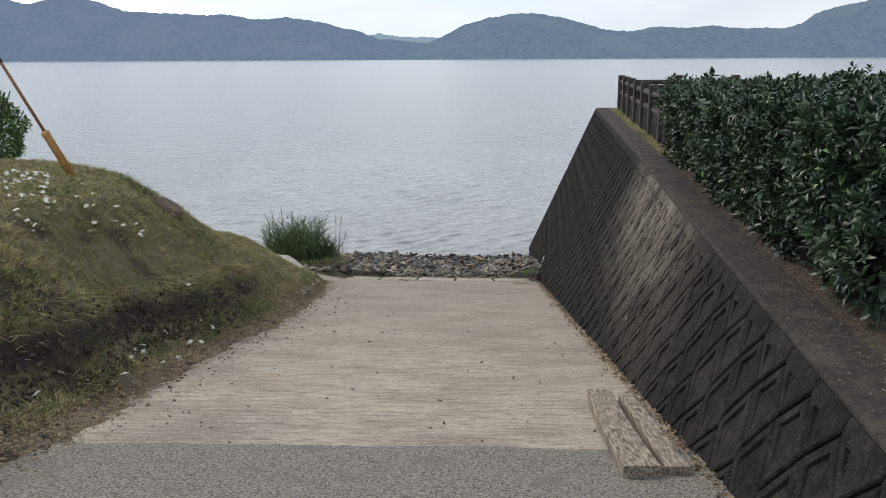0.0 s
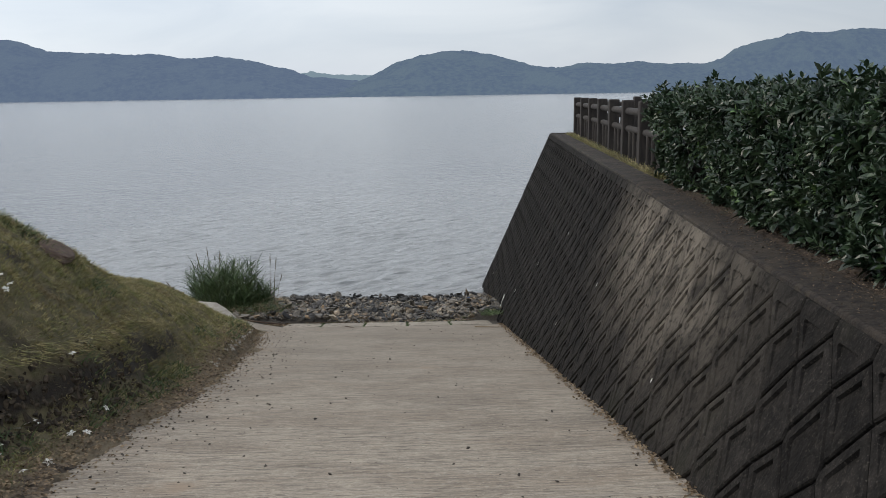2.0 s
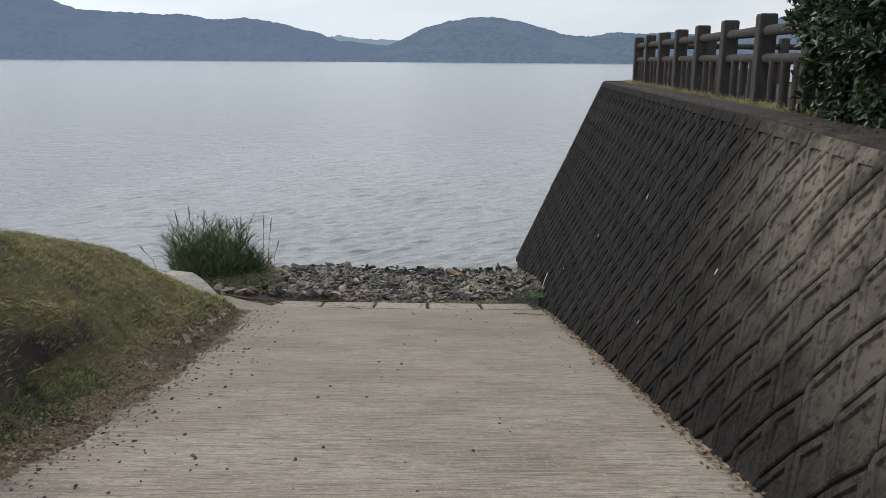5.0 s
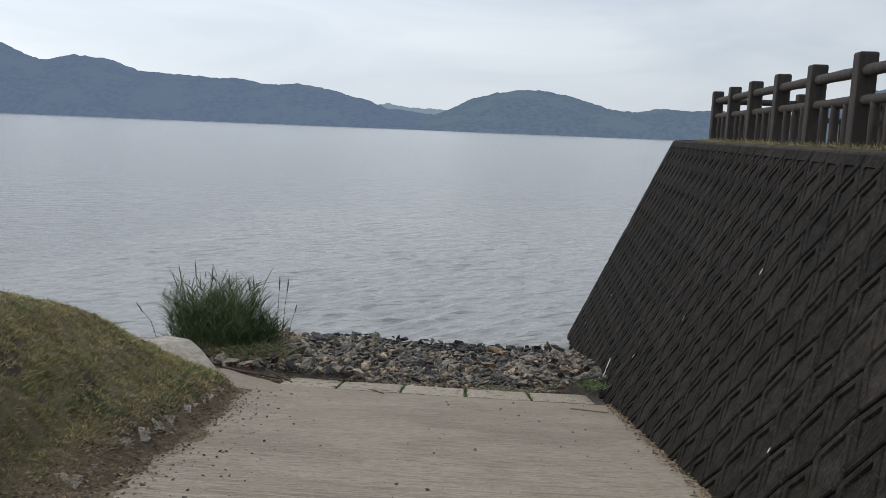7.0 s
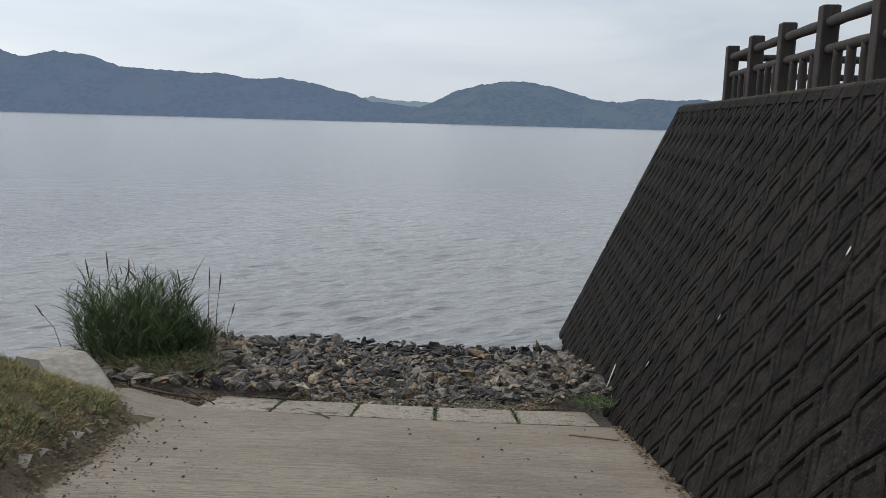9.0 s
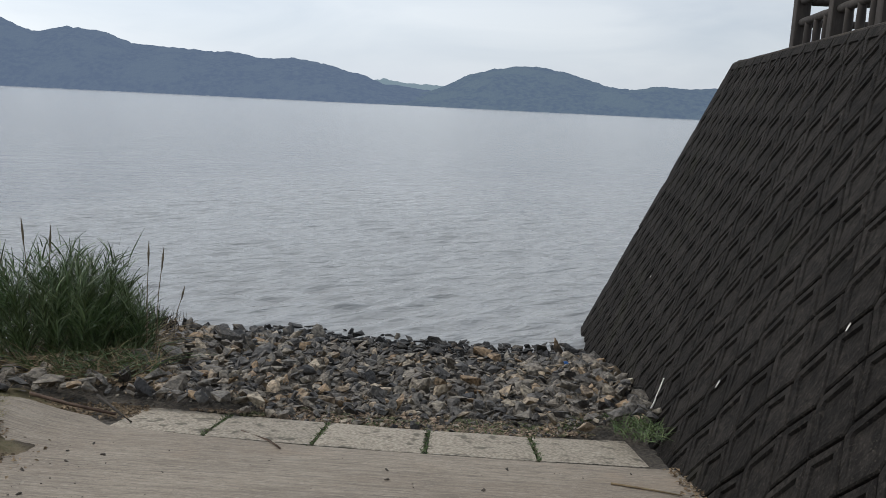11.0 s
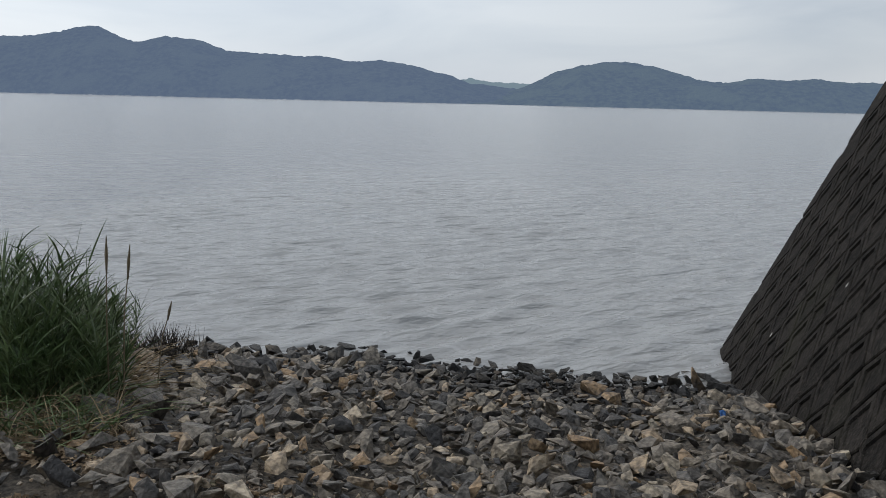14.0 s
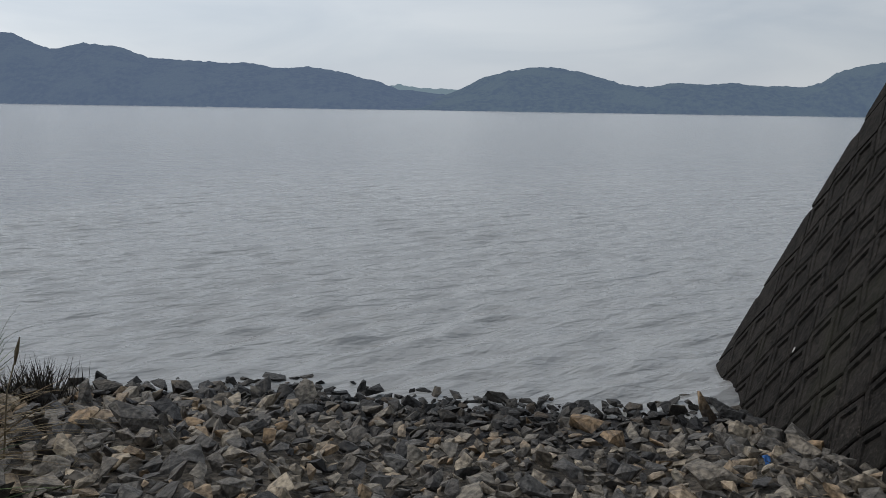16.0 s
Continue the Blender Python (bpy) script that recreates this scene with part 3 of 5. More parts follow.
def block_mesh(poly, panel=None, thick=0.045, chamfer=0.010):
    """A cast block: bevelled face, with a tilted recessed panel in it."""
    bm = bmesh.new()

    def ring(points, w):
        return [bm.verts.new((u, v, w)) for u, v in points]
    n = len(poly)
    back, side = ring(poly, -thick), ring(poly, -chamfer)
    face = ring(inset(poly, [chamfer] * n) if panel else poly, 0)
    for a, b in ((back, side), (side, face)):
        for i in range(n):
            j = (i + 1) % n
            bm.faces.new((a[i], a[j], b[j], b[i]))
    if panel:
        low = min(0.5 * u + v for u, v in panel)
        high = max(0.5 * u + v for u, v in panel)
        cu, cv = sum(p[0] for p in panel) / n, sum(p[1] for p in panel) / n
        rim = ring(panel, 0)
        deep = [bm.verts.new((u + (cu - u) * 0.07, v + (cv - v) * 0.07, -0.003 - 0.020 * ((0.5 * u + v - low) / (high - low)) ** 0.7)) for u, v in panel]
        for i in range(n):
            j = (i + 1) % n
            bm.faces.new((face[i], face[j], rim[j], rim[i]))
            bm.faces.new((rim[i], rim[j], deep[j], deep[i]))
        bm.faces.new(deep)
    else:
        bm.faces.new(face)
    bmesh.ops.recalc_face_normals(bm, faces=bm.faces)
    me = bpy.data.meshes.new("block")
    bm.to_mesh(me)
    bm.free()
    me.materials.append(WALL)
    return me


def backing(u0, u1):
    """The wall's solid, its face at the depth of the joints."""
    bm = bmesh.new()
    steps = 10
    depth = 0.028

    def along(v, i):
        last = wall_end(v) if u1 is None else u1
        return FACE @ Vector((u0 + (last - u0) * i / steps, v, -depth))
    top = [along(0, i) for i in range(steps + 1)]
    low = [along(-5.6, i) for i in range(steps + 1)]
    a = [bm.verts.new(p) for p in top]
    b = [bm.verts.new(p) for p in low]
    c = [bm.verts.new(p + Vector((0.55, 0, 0))) for p in top]
    d = [bm.verts.new(p + Vector((2.9, 0, 0))) for p in low]
    for i in range(steps):
        bm.faces.new((b[i], b[i + 1], a[i + 1], a[i]))
        bm.faces.new((a[i], a[i + 1], c[i + 1], c[i]))
        bm.faces.new((c[i], c[i + 1], d[i + 1], d[i]))
    for i in (0, steps):
        bm.faces.new((a[i], b[i], d[i], c[i]))
    bmesh.ops.recalc_face_normals(bm, faces=bm.faces)
    return bm


def build_wall():
    wall = part("wall_retaining", backing(-4.0, 15.5), GROOVE)
    tagged(wall, "battered retaining wall of stained diamond-laid concrete blocks", "wall", kind="structure")
    lake_end = part("wall_retaining_lakeward", backing(15.5, None), GROOVE)
    tagged(lake_end, "black algae-stained stretch of diamond-laid block wall", "wall", kind="structure")

    # courses of diamonds with six-sided blocks between them, hung from a row of five-sided heads
    half = PITCH / 2
    diamond = [(0, 0), (half, -0.243), (0, -0.563), (-half, -0.243)]
    six = [(0, -0.243), (half, -0.563), (half, -COURSE), (0, -COURSE - 0.243), (-half, -COURSE), (-half, -0.563)]
    head = [(-half, HEAD - 0.004), (-half, 0), (0, -0.243), (half, 0), (half, HEAD - 0.004)]
    head_panel = [(-0.105, -0.012), (-0.125, -0.030), (0.0, -0.165), (0.125, -0.030), (0.115, -0.012)]

    def leaning(poly):
        return [(u + LEAN * v, v) for u, v in poly]
    kinds = []
    for outline, panel in ((head, leaning(head_panel)), (diamond, None), (six, None)):
        poly = jointed(leaning(outline))
        kinds.append((poly, block_mesh(poly, panel or inset(poly, [0.058] * len(poly)))))
    for course in range(-1, 8):
        for k2 in range(-16, 120):
            kind = 0 if course < 0 else 1 + k2 % 2
            if course < 0 and k2 % 2 == 0:
                continue
            base = -HEAD - max(course, 0) * COURSE
            k = k2 / 2.0
            u0 = joint_u(k) + LEAN * (base + HEAD)
            foot = (float(ramp_z(2.0, u0)) if u0 < 19 else float(beach_z(2.0, u0)) - 0.3) - TOP_Z
            if base - 0.25 < max(foot, -4.9) / 0.918 - 0.1 or u0 - half > wall_end(base):
                continue
            poly, me = kinds[kind]
            wide = (joint_u(k + 0.5) - joint_u(k - 0.5)) / PITCH
            if u0 + half + 0.05 > wall_end(base - 0.5):
                cut = clip([(q[0] * wide + u0, q[1] + base) for q in poly], lambda q: wall_end(q[1]) - q[0])
                if len(cut) < 3:
                    continue
                me, wide = block_mesh([(q[0] - u0, q[1] - base) for q in cut]), 1.0
            ob = new("block", me)
            ob.parent = wall if u0 < 15.5 else lake_end
            ob.matrix_local = FACE @ pose(u0, base + rise(u0), 0.005 * noise.noise((k2 * 1.7, course * 2.3, 0))) @ Matrix.Diagonal((wide, 1, 1, 1))
    # coping: the flat concrete top behind the face
    bm = bmesh.new()
    n = 60
    rows = []
    for i in range(n + 1):
        u = -4 + (wall_end(0) + 4 - 0.01) * i / n
        p = FACE @ Vector((u, rise(u), 0.0))
        wob = 0.006 * noise.noise((u * 1.3, 0, 1))
        rows.append([bm.verts.new(p + Vector(q)) for q in ((0.012 + wob, 0, -0.03), (0.018 + wob, 0, 0.004), (0.04, 0, 0.016 + wob), (0.38, -0.04, 0.02 + wob), (0.38, -0.04, -0.2))])
    for r0, r1 in zip(rows, rows[1:]):
        for j in range(4):
            bm.faces.new((r0[j], r1[j], r1[j + 1], r0[j + 1]))
    bm.faces.new(rows[-1])
    bmesh.ops.recalc_face_normals(bm, faces=bm.faces)
    part("coping", bm, COPING, wall, "brown stained concrete coping with leaf litter")
    return wall


WALL_OB = build_wall()


def build_terrace():
    def height(x, y):
        return TOP_Z + 0.035 + 0.03 * rows_noise(x, y, 1.4, 4.0) + 0.012 * rows_noise(x, y, 6.0, 4.0)
    ts = np.concatenate([np.arange(0.34, 4, 0.12), np.geomspace(4.2, 60, 14)])
    ys = np.arange(-4.0, 25.3, 0.15)
    gt, gy = np.meshgrid(ts, ys)
    gx = 1.773 + 0.1031 * gy + gt
    gz = height(gx, gy) - 0.05 * (gt < 0.4)
    w = len(ts)
    a = (np.arange(len(ys) - 1)[:, None] * w + np.arange(w - 1)).ravel()
    me = arrays("terrace", np.stack([gx, gy, gz], -1).reshape(-1, 3), np.stack([a, a + 1, a + w + 1, a + w], -1))
    tagged(placed("terrace", me, SOIL, smooth=True), "level soil terrace behind the wall with leaf litter", "ground", kind="structure")
    bm = bmesh.new()
    p0, p1 = Vector((4.45, 25.3, 0)), Vector((64.0, 25.3, 0))
    for v in ((p0, p1),):
        q = [bm.verts.new((p.x, p.y + dy, z)) for p in v for dy in (-0.35, 0.12) for z in (-5.5, TOP_Z + 0.06)]
        for f in ((0, 1, 3, 2), (4, 6, 7, 5), (0, 4, 5, 1), (2, 3, 7, 6), (1, 5, 7, 3)):
            bm.faces.new([q[i] for i in f])
    bmesh.ops.recalc_face_normals(bm, faces=bm.faces)
    tagged(part("wall_lakefront", bm, COPING), "plain concrete lakefront wall under the fence", "wall", kind="structure")


build_terrace()


def build_beach():
    def height(x, y):
        z = beach_z(x, y) - 0.05 + 0.03 * rows_noise(x, y, 2.5, 6.0)
        k = np.clip((y - 19.55) / 0.6, 0, 1)
        return np.minimum(z, ramp_z(x, y) - 0.03) * (1 - k) + z * k
    me = sheet("shore", np.arange(-9, 3.5, 0.12), np.arange(18.4, 29.0, 0.12), height)
    ob = placed("shore", me, GRAVEL, smooth=True)
    return tagged(ob, "shore of loose grey and tan broken stone", "shore", kind="structure")


SHORE = build_beach()


# ---- things on the ramp ----
def plank(name, a, b, w0, w1, thick, bend, label):
    """A board lying on the ramp, from its lake end a to its near end b."""
    bm = bmesh.new()
    n = 14
    rows = []
    for i in range(n + 1):
        t = i / n
        x, y = a[0] + (b[0] - a[0]) * t + bend * math.sin(t * math.pi), a[1] + (b[1] - a[1]) * t
        w = (w0 + (w1 - w0) * t) / 2 * (1 + 0.03 * noise.noise((t * 7, w0, 0)))
        z = float(ramp_z(x, y)) + 0.014
        e = 0.006
        rows.append([bm.verts.new(p) for p in ((x - w, y, z), (x - w, y, z + thick - e), (x - w + e, y, z + thick), (x, y, z + thick + 0.002 * noise.noise((t * 9, 0, 2))),
                                               (x + w - e, y, z + thick), (x + w, y, z + thick - e), (x + w, y, z))])
    for r0, r1 in zip(rows, rows[1:]):
        for j in range(7):
            bm.faces.new((r0[j], r0[(j + 1) % 7], r1[(j + 1) % 7], r1[j]))
    bm.faces.new(rows[0])
    bm.faces.new(rows[-1])
    bmesh.ops.recalc_face_normals(bm, faces=bm.faces)
    tagged(part(name, bm, PLANK), label, "board", "boards beside the wall")


plank("plank", (1.52, 6.50), (1.42, 4.38), 0.195, 0.22, 0.08, -0.02, "wide weathered grey board with open grain lying on the ramp")
plank("plank", (1.725, 6.38), (1.645, 4.44), 0.125, 0.145, 0.06, 0.0, "narrow weathered grey board lying beside the wall foot")


# ---- fence on the terrace ----
def build_fences():
    bm = bmesh.new()
    box(bm, (0.20, 0.20, 1.02), pose(0, 0, 0.51), bevel=0.03)
    post = bpy.data.meshes.new("post")
    bm.to_mesh(post)
    bm.free()
    post.materials.append(LOG)

    def bar(name, length, r):
        bm = bmesh.new()
        tube(bm, [(0, 0, length * i / 6) for i in range(7)], [r * (1 + 0.05 * math.sin(i * 2.1)) for i in range(7)], 10)
        me = bpy.data.meshes.new(name)
        bm.to_mesh(me)
        bm.free()
        me.materials.append(LOG)
        me.polygons.foreach_set("use_smooth", [len(p.vertices) == 4 for p in me.polygons])
        return me
    step = 1.62
    rail_top, rail_mid, stake = bar("rail", step - 0.14, 0.062), bar("rail", step - 0.14, 0.055), bar("baluster", 0.56, 0.05)
    z0 = TOP_Z + 0.02
    for start, way, count, label in ((Vector((5.0, 24.6, z0)), Vector((-0.1078, -0.9942, 0)), 8, "dark brown imitation-log fence along the wall top"),
                                     (Vector((5.0, 24.6, z0)), Vector((0.9942, -0.0600, 0)), 14, "dark brown imitation-log fence along the lake edge")):
        fence = empty("fence", label, "fence", "log fences", start)
        side = Vector((-way.y, way.x, 0))
        turn = Matrix((side, Vector((0, 0, 1)), way)).transposed().to_4x4()
        first = 0 if count == 8 else 1
        for i in range(count + 1):
            if i >= first:
                ob = new("post", post)
                ob.parent = fence
                ob.matrix_local = Matrix.Translation(way * step * i) @ pose(0, 0, 0, 0.6 * noise.noise((i, 0, 0)), 0, math.degrees(math.atan2(way.y, way.x)))
            if i == count:
                break
            for me, h in ((rail_top, 0.83), (rail_mid, 0.53)):
                ob = new("rail", me)
                ob.parent = fence
                ob.matrix_local = Matrix.Translation(way * (step * i + 0.07) + Vector((0, 0, h))) @ turn
            for k in range(3):
                ob = new("baluster", stake)
                ob.parent = fence
                ob.matrix_local = Matrix.Translation(way * (step * (i + (k + 1) / 4.0)) + Vector((0, 0, -0.03)))


build_fences()


# ---- hedge ----
OVAL = [(0, 0, 0), (-0.40, 0.3, 0.09), (0.40, 0.3, 0.09), (0, 0.3, 0), (-0.42, 0.65, 0.08), (0.42, 0.65, 0.08), (0, 0.65, -0.02), (0, 1, -0.10)]
OVAL_F = [(0, 3, 1), (0, 2, 3), (1, 3, 6), (1, 6, 4), (3, 2, 5), (3, 5, 6), (4, 6, 7), (6, 5, 7)]


def leaf_cloud(count, point, spread, size):
    """Places and turns for leaves round points with outward normals."""
    pos, out = point(count)
    along = out + rng.normal(0, spread, (count, 3)) + [0, 0, 0.35]
    normal = out * 0.4 + rng.normal(0, 0.5, (count, 3)) + [0, 0, 1.0]
    length = rng.uniform(0.75, 1.25, count) * size
    return pos, along, normal, np.stack([length * 0.5, length, length], -1)


def whorls(count, point, per, size):
    """Shoots that end in a ring of leaves: the older ones spread, the inner ones upright."""
    tip, out = point(count)
    axis = out * 0.75 + rng.normal(0, 0.38, (count, 3)) + [0, 0, 0.6]
    axis /= np.linalg.norm(axis, axis=1, keepdims=True)
    side = np.cross(axis, rng.normal(0, 1, (count, 3)))
    side /= np.linalg.norm(side, axis=1, keepdims=True)
    other = np.cross(axis, side)
    turn = np.arange(per) * 2.4 + rng.normal(0, 0.25, (count, per))
    age = np.arange(per) / (per - 1.0)
    ring = np.cos(turn)[..., None] * side[:, None] + np.sin(turn)[..., None] * other[:, None]
    along = ring * (0.45 + 0.75 * age)[None, :, None] + axis[:, None] * (0.95 - 0.85 * age)[None, :, None] + rng.normal(0, 0.12, (count, per, 3))
    normal = axis[:, None] - ring * 0.35 + rng.normal(0, 0.15, (count, per, 3))
    pos = tip[:, None] - axis[:, None] * (0.085 * age)[None, :, None]
    length = (rng.uniform(0.8, 1.2, (count, per)) * (0.7 + 0.45 * age) * size).ravel()
    return pos.reshape(-1, 3), along.reshape(-1, 3), normal.reshape(-1, 3), np.stack([length * 0.5, length, length], -1)


def build_hedge():
    y0, y1, h = 4.55, 13.08, 1.25
    hedge = empty("hedge", "clipped evergreen hedge with glossy dark green leaves", "hedge", at=(3.6, 9.0, TOP_Z))

    def skin(c):
        """Points over the side, top and ends of the hedge, with an uneven surface."""
        kind = rng.choice(4, c, p=[0.52, 0.32, 0.10, 0.06])
        y = rng.uniform(y0, y1, c)
        s = rng.uniform(0, 2.3, c)
        z = h * rng.uniform(0, 1, c) ** 0.85
        s = np.where(kind == 0, 0, s)
        z = np.where(kind == 1, h, z)
        y = np.where(kind == 2, y1, np.where(kind == 3, y0, y))
        out = np.zeros((c, 3))
        out[kind == 0] = (-1, 0.1, 0.1)
        out[kind == 1] = (0, 0, 1)
        out[kind == 2] = (0, 1, 0.1)
        out[kind == 3] = (0, -1, 0.1)
        s = s + np.where(kind == 0, 0.12 - 0.16 * np.sin(np.clip(z / h, 0, 1) * 2.4), 0)
        lump = np.array([0.24 * noise.noise((a * 1.3, b * 1.5, q * 1.5)) + 0.10 * noise.noise((a * 3.6, b * 3.9, q * 3.9)) for a, b, q in zip(s, y, z)])
        depth = -np.abs(rng.normal(0, 0.06, c)) + lump + np.where(rng.random(c) < 0.05, rng.uniform(0.02, 0.10, c), 0)
        x = 1.773 + 0.1031 * y + 0.41 + s
        corner = np.clip((z - h + 0.25) / 0.25, 0, 1) * np.clip((0.25 - s) / 0.25, 0, 1)
        p = np.stack([x, y, TOP_Z + 0.03 + (z - 0.08 * corner) * (1.03 - 0.012 * (y - y0))], -1) + out * depth[:, None]
        return p, out
    placed("foliage", strew("foliage", OVAL, OVAL_F, *whorls(3300, skin, 8, 0.098)), HEDGE_LEAF, hedge)

    def young(c):
        p, o = skin(c)
        return p + o * 0.03, o
    placed("young_foliage", strew("young_foliage", OVAL, OVAL_F, *whorls(70, young, 5, 0.10)), HEDGE_YOUNG, hedge, "bright young leaves at the hedge's shoot tips")
    # the dark inside: a lumpy mass of twigs, and stems at the foot
    bm = bmesh.new()
    for i in range(60):
        y = y0 + 0.35 + (y1 - y0 - 0.7) * (i + 0.5) / 60
        for s in (0.45, 1.2, 1.9):
            x = 1.773 + 0.1031 * y + 0.5 + s + random.uniform(-0.1, 0.1)
            p = Vector((x, y + random.uniform(-0.05, 0.05), TOP_Z))
            q = p + Vector((random.uniform(-0.25, 0.25), random.uniform(-0.2, 0.2), 1.15))
            tube(bm, [p, (p + q) / 2 + Vector((random.uniform(-0.06, 0.06), 0, 0)), q], [0.022, 0.015, 0.006], 5)
    part("stems", bm, TWIG, hedge)
    a = rng.uniform(0, 1, (9000, 3))
    pos = np.stack([1.773 + 0.1031 * (y0 + 0.12 + a[:, 1] * (y1 - y0 - 0.24)) + 0.68 + a[:, 0] * 1.9, y0 + 0.12 + a[:, 1] * (y1 - y0 - 0.24), TOP_Z + 0.06 + a[:, 2] * (h - 0.12)], -1)
    placed("inner_foliage", strew("inner_foliage", LEAF, LEAF_F, pos, rng.normal(0, 1, (9000, 3)), rng.normal(0, 1, (9000, 3)), np.tile([0.10, 0.16, 0.16], (9000, 1))), HEDGE_LEAF, hedge)
    for ob in hedge.children:
        ob.matrix_parent_inverse = Matrix.Translation(hedge.location).inverted()


build_hedge()


# ---- on the bank ----
def build_shrub():
    shrub = empty("shrub", "rounded green shrub on the bank above fallen white blossoms", "shrub", at=(-7.05, 12.6, 0.25))
    c0 = Vector((-7.12, 12.6, 0.52))

    def skin(c):
        d = rng.normal(0, 1, (c, 3))
        d /= np.linalg.norm(d, axis=1, keepdims=True)
        r = np.array([1 + 0.28 * noise.noise((q[0] * 2.2, q[1] * 2.2, q[2] * 2.2)) for q in d])[:, None] * (1 - np.abs(rng.normal(0, 0.12, (c, 1))))
        return np.array(c0) + d * [0.62, 0.75, 0.62] * r, d
    placed("foliage", strew("foliage", LEAF, LEAF_F, *leaf_cloud(5200, skin, 0.8, 0.085)), HEDGE_YOUNG, shrub)
    bm = bmesh.new()
    for i in range(9):
        a = i * math.tau / 9
        tube(bm, [(-7.0 + 0.1 * math.cos(a), 12.6 + 0.1 * math.sin(a), 0.1), (-7.0 + 0.25 * math.cos(a), 12.6 + 0.25 * math.sin(a), 0.7), (-7.0 + 0.4 * math.cos(a), 12.6 + 0.5 * math.sin(a), 1.2)], [0.03, 0.02, 0.008], 6)
    part("stems", bm, TWIG, shrub)
    for ob in shrub.children:
        ob.matrix_parent_inverse = Matrix.Translation(shrub.location).inverted()


build_shrub()


def build_guy():
    base = Vector((-4.63, 10.42, float(bank_z(-4.63, 10.42)) - 0.04))
    d = Vector((-0.465, 0.0, 0.885)).normalized()
    guy = empty("guy_wire", "leaning guy wire with a yellow guard sleeve set in the bank", "guy wire", at=base)
    for name, a, b, r, material, label in (("guard", 0.0, 0.70, 0.052, YELLOW, "faded yellow plastic sleeve"), ("rod", 0.66, 1.70, 0.021, RUST, "rusty anchor rod"),
                                           ("grip", 1.68, 1.86, 0.028, WIRE, "black wire grip"), ("wire", 1.84, 7.0, 0.009, WIRE, "")):
        bm = bmesh.new()
        if name == "guard":
            tube(bm, [d * a, d * 0.64, d * 0.66, d * b], [r, r * 0.95, r * 1.12, r * 1.1], 14)
        else:
            tube(bm, [d * a, d * (a + b) / 2, d * b], r, 8)
        part(name, bm, material, guy, label, smooth=True)


build_guy()


def build_stump():
    bm = bmesh.new()
    bmesh.ops.create_icosphere(bm, subdivisions=3, radius=1.0)
    for v in bm.verts:
        k = 1 + 0.25 * noise.noise(v.co * 1.6) + 0.1 * noise.noise(v.co * 5)
        v.co = Vector((v.co.x * 0.22 * k, v.co.y * 0.36 * k, max(-0.6, min(0.6, v.co.z)) * 0.075 * k))
    ob = part("stump", bm, BROWN)
    ob.matrix_world = pose(-3.93, 11.82, float(bank_z(-3.93, 11.82)) + 0.005, 0, 36, 12)
    tagged(ob, "low rotten brown stump in the grass of the bank", "stump")


build_stump()


def on_bank(n, x0, x1, y0, y1):
    x, y = rng.uniform(x0, x1, n), rng.uniform(y0, y1, n)
    z = bank_z(x, y) + 0.05 * rows_noise(x, y, 1.3, 1.0) + 0.035 * rows_noise(x, y, 4.0, 7.0)
    return np.stack([x, y, z], -1)


